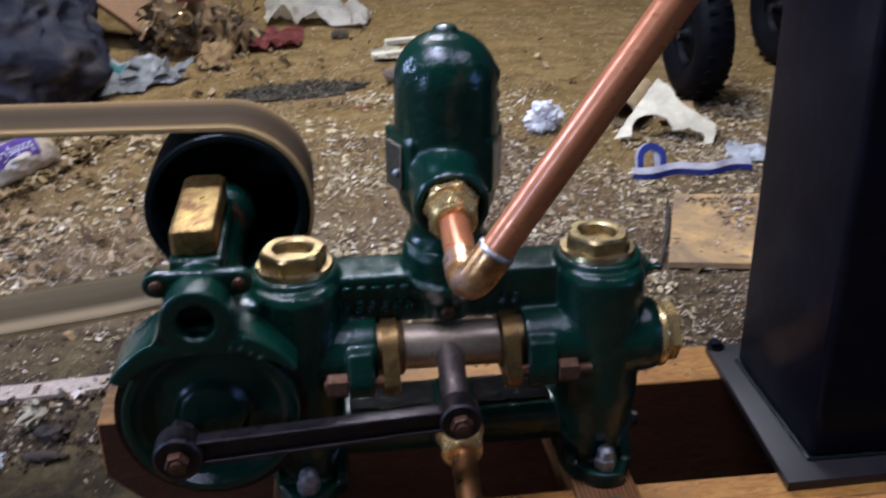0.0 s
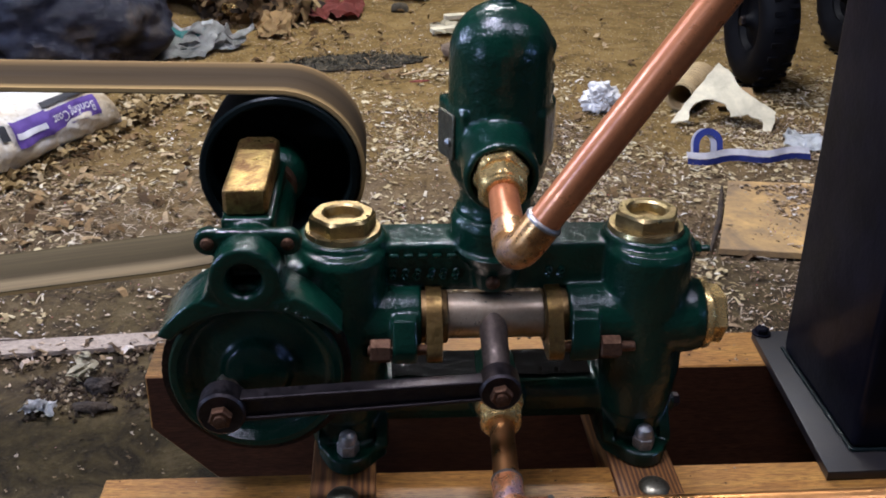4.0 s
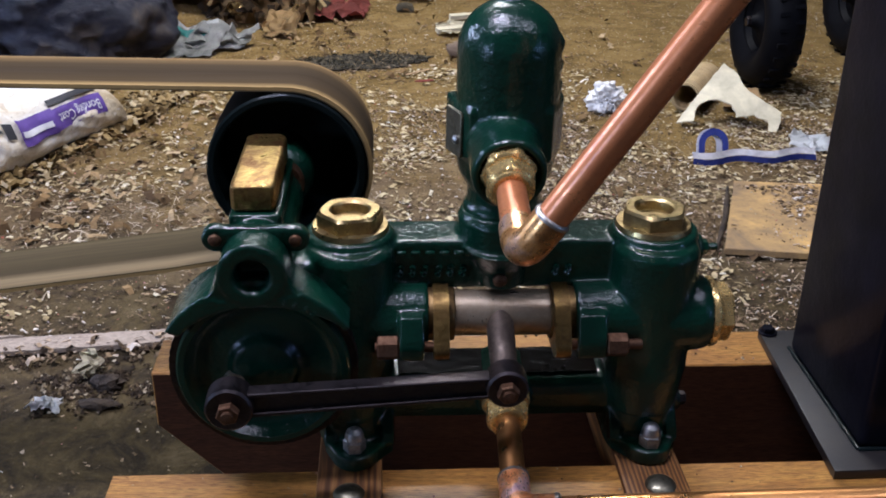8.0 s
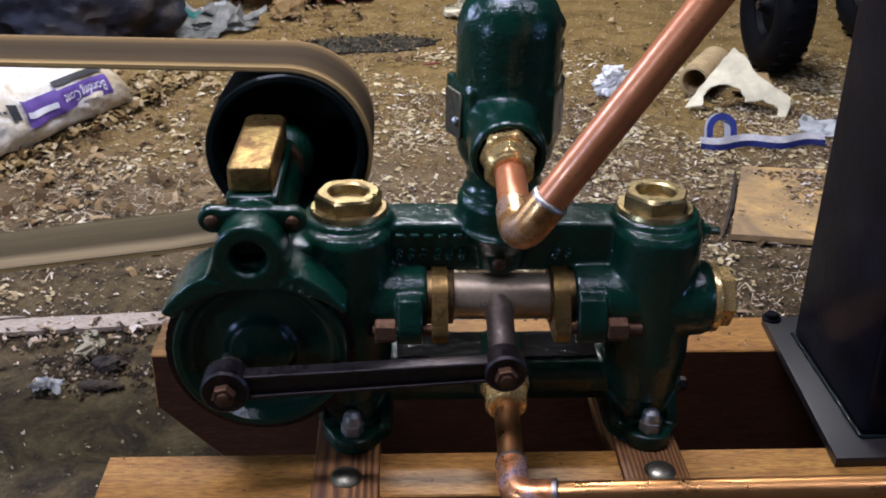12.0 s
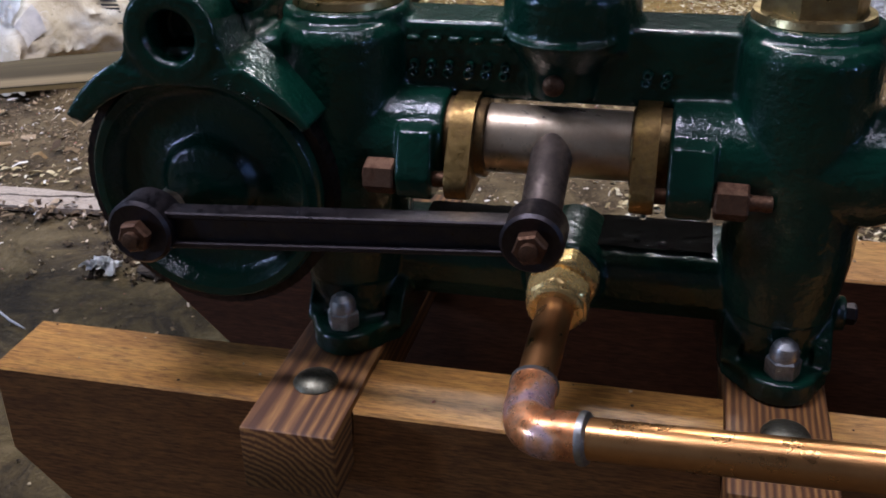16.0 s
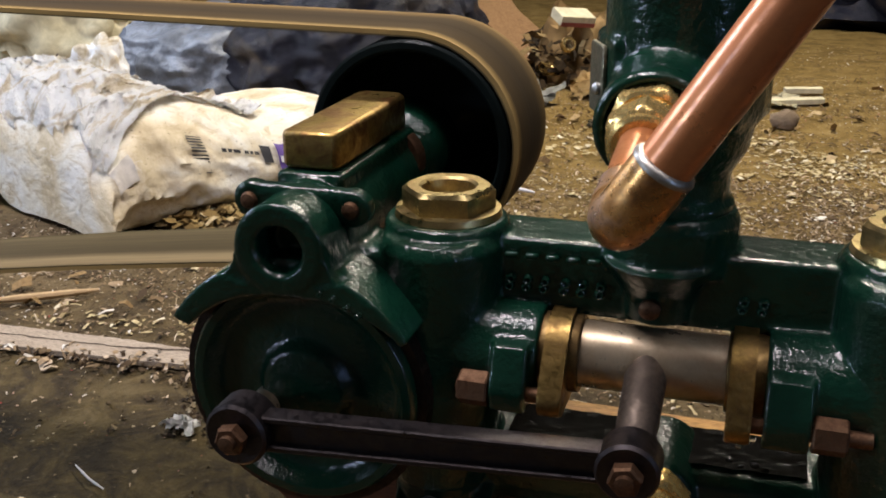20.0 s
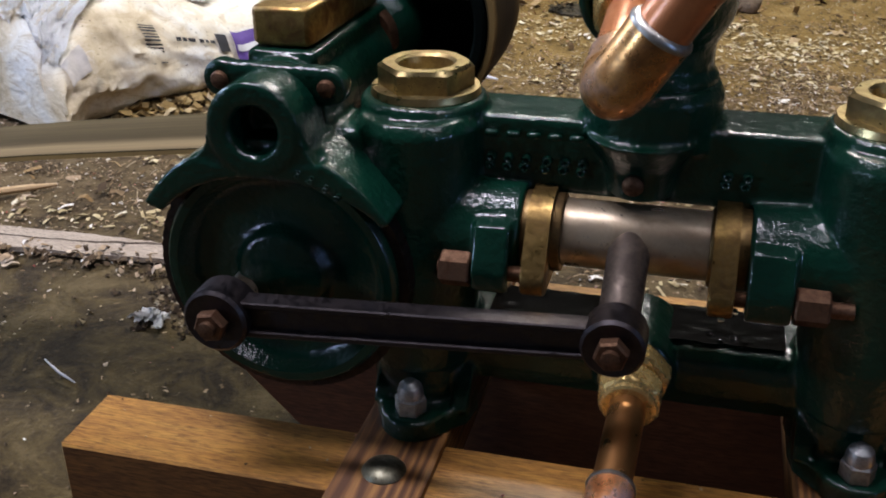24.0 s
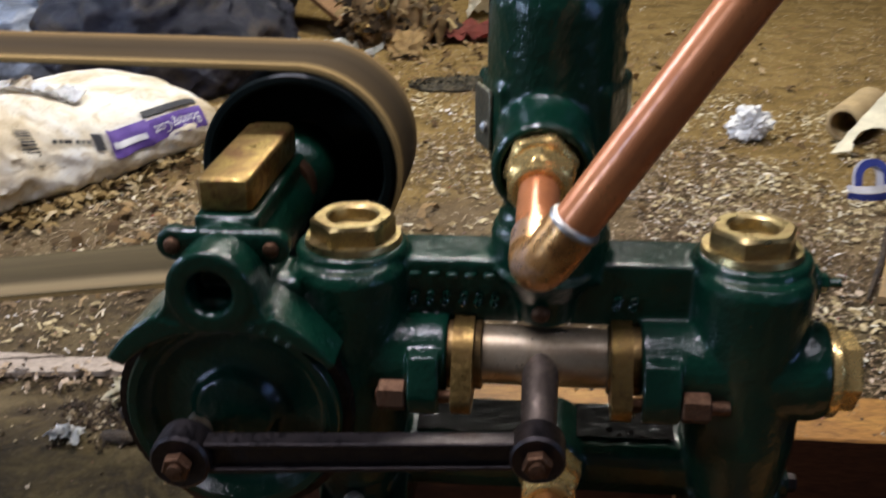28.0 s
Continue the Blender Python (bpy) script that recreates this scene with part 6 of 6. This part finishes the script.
for x, y, a, ln, wd in ((0.125, 2.32, 0.42, 0.17, 0.034), (0.15, 2.48, 0.30, 0.11, 0.030)):
    bm = bmesh.new()
    prism(bm, [(-ln / 2, -wd / 2), (ln * 0.45, -wd / 2), (ln / 2, wd * 0.4), (-ln * 0.46, wd / 2)], Matrix.Translation((x, y, 0.004)) @ Matrix.Rotation(a, 4, "Z"), 0.014, 0.001, 1)
    solo("lath_offcut", bm, CARD, "pale short lath offcut on the floor", "offcut", "lath offcuts")


# card with a hole, the corrugated tube, and the strap
def holed_card():
    bm = bmesh.new()
    a, b, top = Vector((0.555, 1.44, 0.006)), Vector((0.80, 1.39, 0.006)), Vector((0.672, 1.56, 0.10))
    u = (b - a).normalized()
    n = u.cross(top - a).normalized()
    v = n.cross(u)
    place = frame_at(a, u, v, n)
    left = [(0.0, 0.0), (0.030, 0.055), (0.075, 0.125), (0.105, 0.172)]
    right = [(0.135, 0.150), (0.155, 0.110), (0.200, 0.080), (0.262, 0.055), (0.255, 0.020), (0.238, -0.025), (0.222, -0.030), (0.222, 0.022), (0.180, 0.030), (0.132, 0.016)]
    hole = [(0.084 + 0.045 * math.cos(w), 0.022 + 0.040 * math.sin(w)) for w in (math.pi * i / 14 for i in range(15))]
    right = [(0.13 + (x - 0.13) * 0.80, y) for x, y in right]
    outline = left + right + hole + [(0.037, 0.004)]
    fine = []
    for (x0, y0), (x1, y1) in zip(outline, outline[1:] + outline[:1]):
        for k in range(4):
            x, y = x0 + (x1 - x0) * k / 4, y0 + (y1 - y0) * k / 4
            fine.append((x + 0.0035 * noise.noise((x * 90, y * 90, 1.0)), y + 0.0035 * noise.noise((x * 90, y * 90, 4.0))))
    verts = [bm.verts.new(Vector((x, y, 0))) for x, y in fine]
    face = bm.faces.new(verts)
    bmesh.ops.triangulate(bm, faces=[face])
    bmesh.ops.subdivide_edges(bm, edges=[e for e in bm.edges if e.calc_length() > 0.03], cuts=3)
    for vert in bm.verts:
        x, y = vert.co.x, vert.co.y
        vert.co = place @ Vector((x, y, 0.012 * math.sin(x * 16) + 0.008 * noise.noise((x * 14, y * 14, 2.0))))
    bmesh.ops.solidify(bm, geom=bm.faces, thickness=0.002)
    return solo("torn_card", bm, CARD, "torn cream card with a round hole", "card")


holed_card()
bm = bmesh.new()
prof = [(0.028, 0.0)]
for i in range(41):
    prof.append((0.0355 + (0.0040 if i // 2 % 2 else -0.0035), 0.0048 * i))
prof += [(0.028, 0.192), (0.028, 0.0)]
lathe(bm, (0.598, 1.535, 0.038), (0.50, 0.865, 0.0), prof, 28)
solo("corrugated_tube", bm, plain("ochre_card", (0.46, 0.33, 0.15), 0.8, 0.4, 20, 0.3, 0.002), "brown corrugated cardboard tube on the floor", "cardboard tube")
bm = bmesh.new()
prism(bm, [(0.0, 0.0), (0.09, -0.02), (0.10, 0.06), (0.02, 0.08)], Matrix.Translation((0.70, 1.56, 0.004)) @ Euler((0.3, -0.1, 0)).to_matrix().to_4x4(), 0.004)
solo("cardboard_scrap", bm, CARTON, "torn brown cardboard flap", "cardboard")


def ribbon(name, path, wide, material, parent, up=(0, 0, 1)):
    bm = bmesh.new()
    up = Vector(up)
    rows = [(bm.verts.new(Vector(p)), bm.verts.new(Vector(p) + up * wide)) for p in path]
    for a, b in zip(rows, rows[1:]):
        bm.faces.new((a[0], b[0], b[1], a[1]))
    bmesh.ops.solidify(bm, geom=bm.faces, thickness=0.0025)
    return part(name, bm, material, parent)


strap = thing("strap", "blue and white webbing strap with a loop", "strap", (0.6, 1.2, 0.0))
base = [(0.79 - 0.265 * i / 14, 1.205 + 0.010 * math.sin(i * 0.9) - 0.02 * (i / 14), 0.004) for i in range(15)]
ribbon("blue_band", base, 0.012, BLUE, strap, (0, 0.35, 0.9))
ribbon("white_band", [(x, y + 0.006, z + 0.011) for x, y, z in base], 0.016, WEB_WHITE, strap, (0, 0.75, 0.6))
tilt = frame_at((0.578, 1.225, 0.004), (1, 0, 0), (0, 0.35, 0.94), (0, -0.94, 0.35))
for name, grow, back, mat in (("loop", 0.0, 0.0, BLUE), ("loop_lining", -0.004, -0.007, WEB_WHITE)):
    outer = [((0.031 + grow) * math.cos(w), 0.028 + 0.032 * math.sin(w)) for w in (math.pi * i / 16 for i in range(17))]
    inner = [((0.019 + grow) * math.cos(w), 0.026 + 0.020 * math.sin(w)) for w in (math.pi * i / 16 for i in range(16, -1, -1))]
    bm = bmesh.new()
    prism(bm, [(0.031 + grow, 0.0)] + outer + [(-0.031 - grow, 0.0), (-0.019 - grow, 0.0)] + inner + [(0.019 + grow, 0.0)], tilt @ Matrix.Translation((back, 0.0, back)), 0.003)
    part(name, bm, mat, strap)


# ---- wheels of a trolley ----
def wheel():
    w = thing("trolley_wheel", "black pneumatic trolley wheel with a ribbed tyre", "wheel", (0, 0, 0), "trolley wheels")
    bm = bmesh.new()
    r, t = 0.165, 0.046
    prof = [(0.075, -0.030)] + [(r - t + t * math.cos(a) * 1.0, t * 1.05 * math.sin(a)) for a in (math.radians(-115 + 230 * i / 18) for i in range(19))] + [(0.075, 0.030), (0.075, -0.030)]
    lathe(bm, (0, 0, 0), (1, 0, 0), prof, 56)
    part("tyre", bm, RUBBER, w)
    for k in range(56):
        a = 2 * math.pi * k / 56
        bm = bmesh.new()
        m = Euler((a, 0, 0)).to_matrix().to_4x4() @ Matrix.Translation((0.018 if k % 2 else -0.018, 0, r))
        prism(bm, [(-0.013, -0.006), (0.013, -0.004), (0.013, 0.006), (-0.013, 0.004)], m @ Matrix.Translation((0, 0, -0.005)), 0.006)
        part("tread_block", bm, RUBBER, w)
    bm = bmesh.new()
    lathe(bm, (-0.030, 0, 0), (1, 0, 0), [(0, -0.012), (0.014, -0.012), (0.018, 0.0), (0.03, 0.012), (0.066, 0.018), (0.076, 0.004), (0.080, 0.004), (0.080, 0.056), (0, 0.056)], 36)
    rim = part("rim", bm, RUBBER, w)
    bm = bmesh.new()
    hex_bar(bm, (-0.040, 0, 0), (-1, 0, 0), 0.022, 0.012)
    part("axle_nut", bm, DARK_STEEL, rim, smooth=25)
    return w


first = wheel()
bpy.context.view_layer.update()
first.matrix_world = pose(0.850, 1.765, 0.163, 20, 0, 2)
copy_thing(first, pose(1.22, 2.06, 0.163, 50, 0, 4))
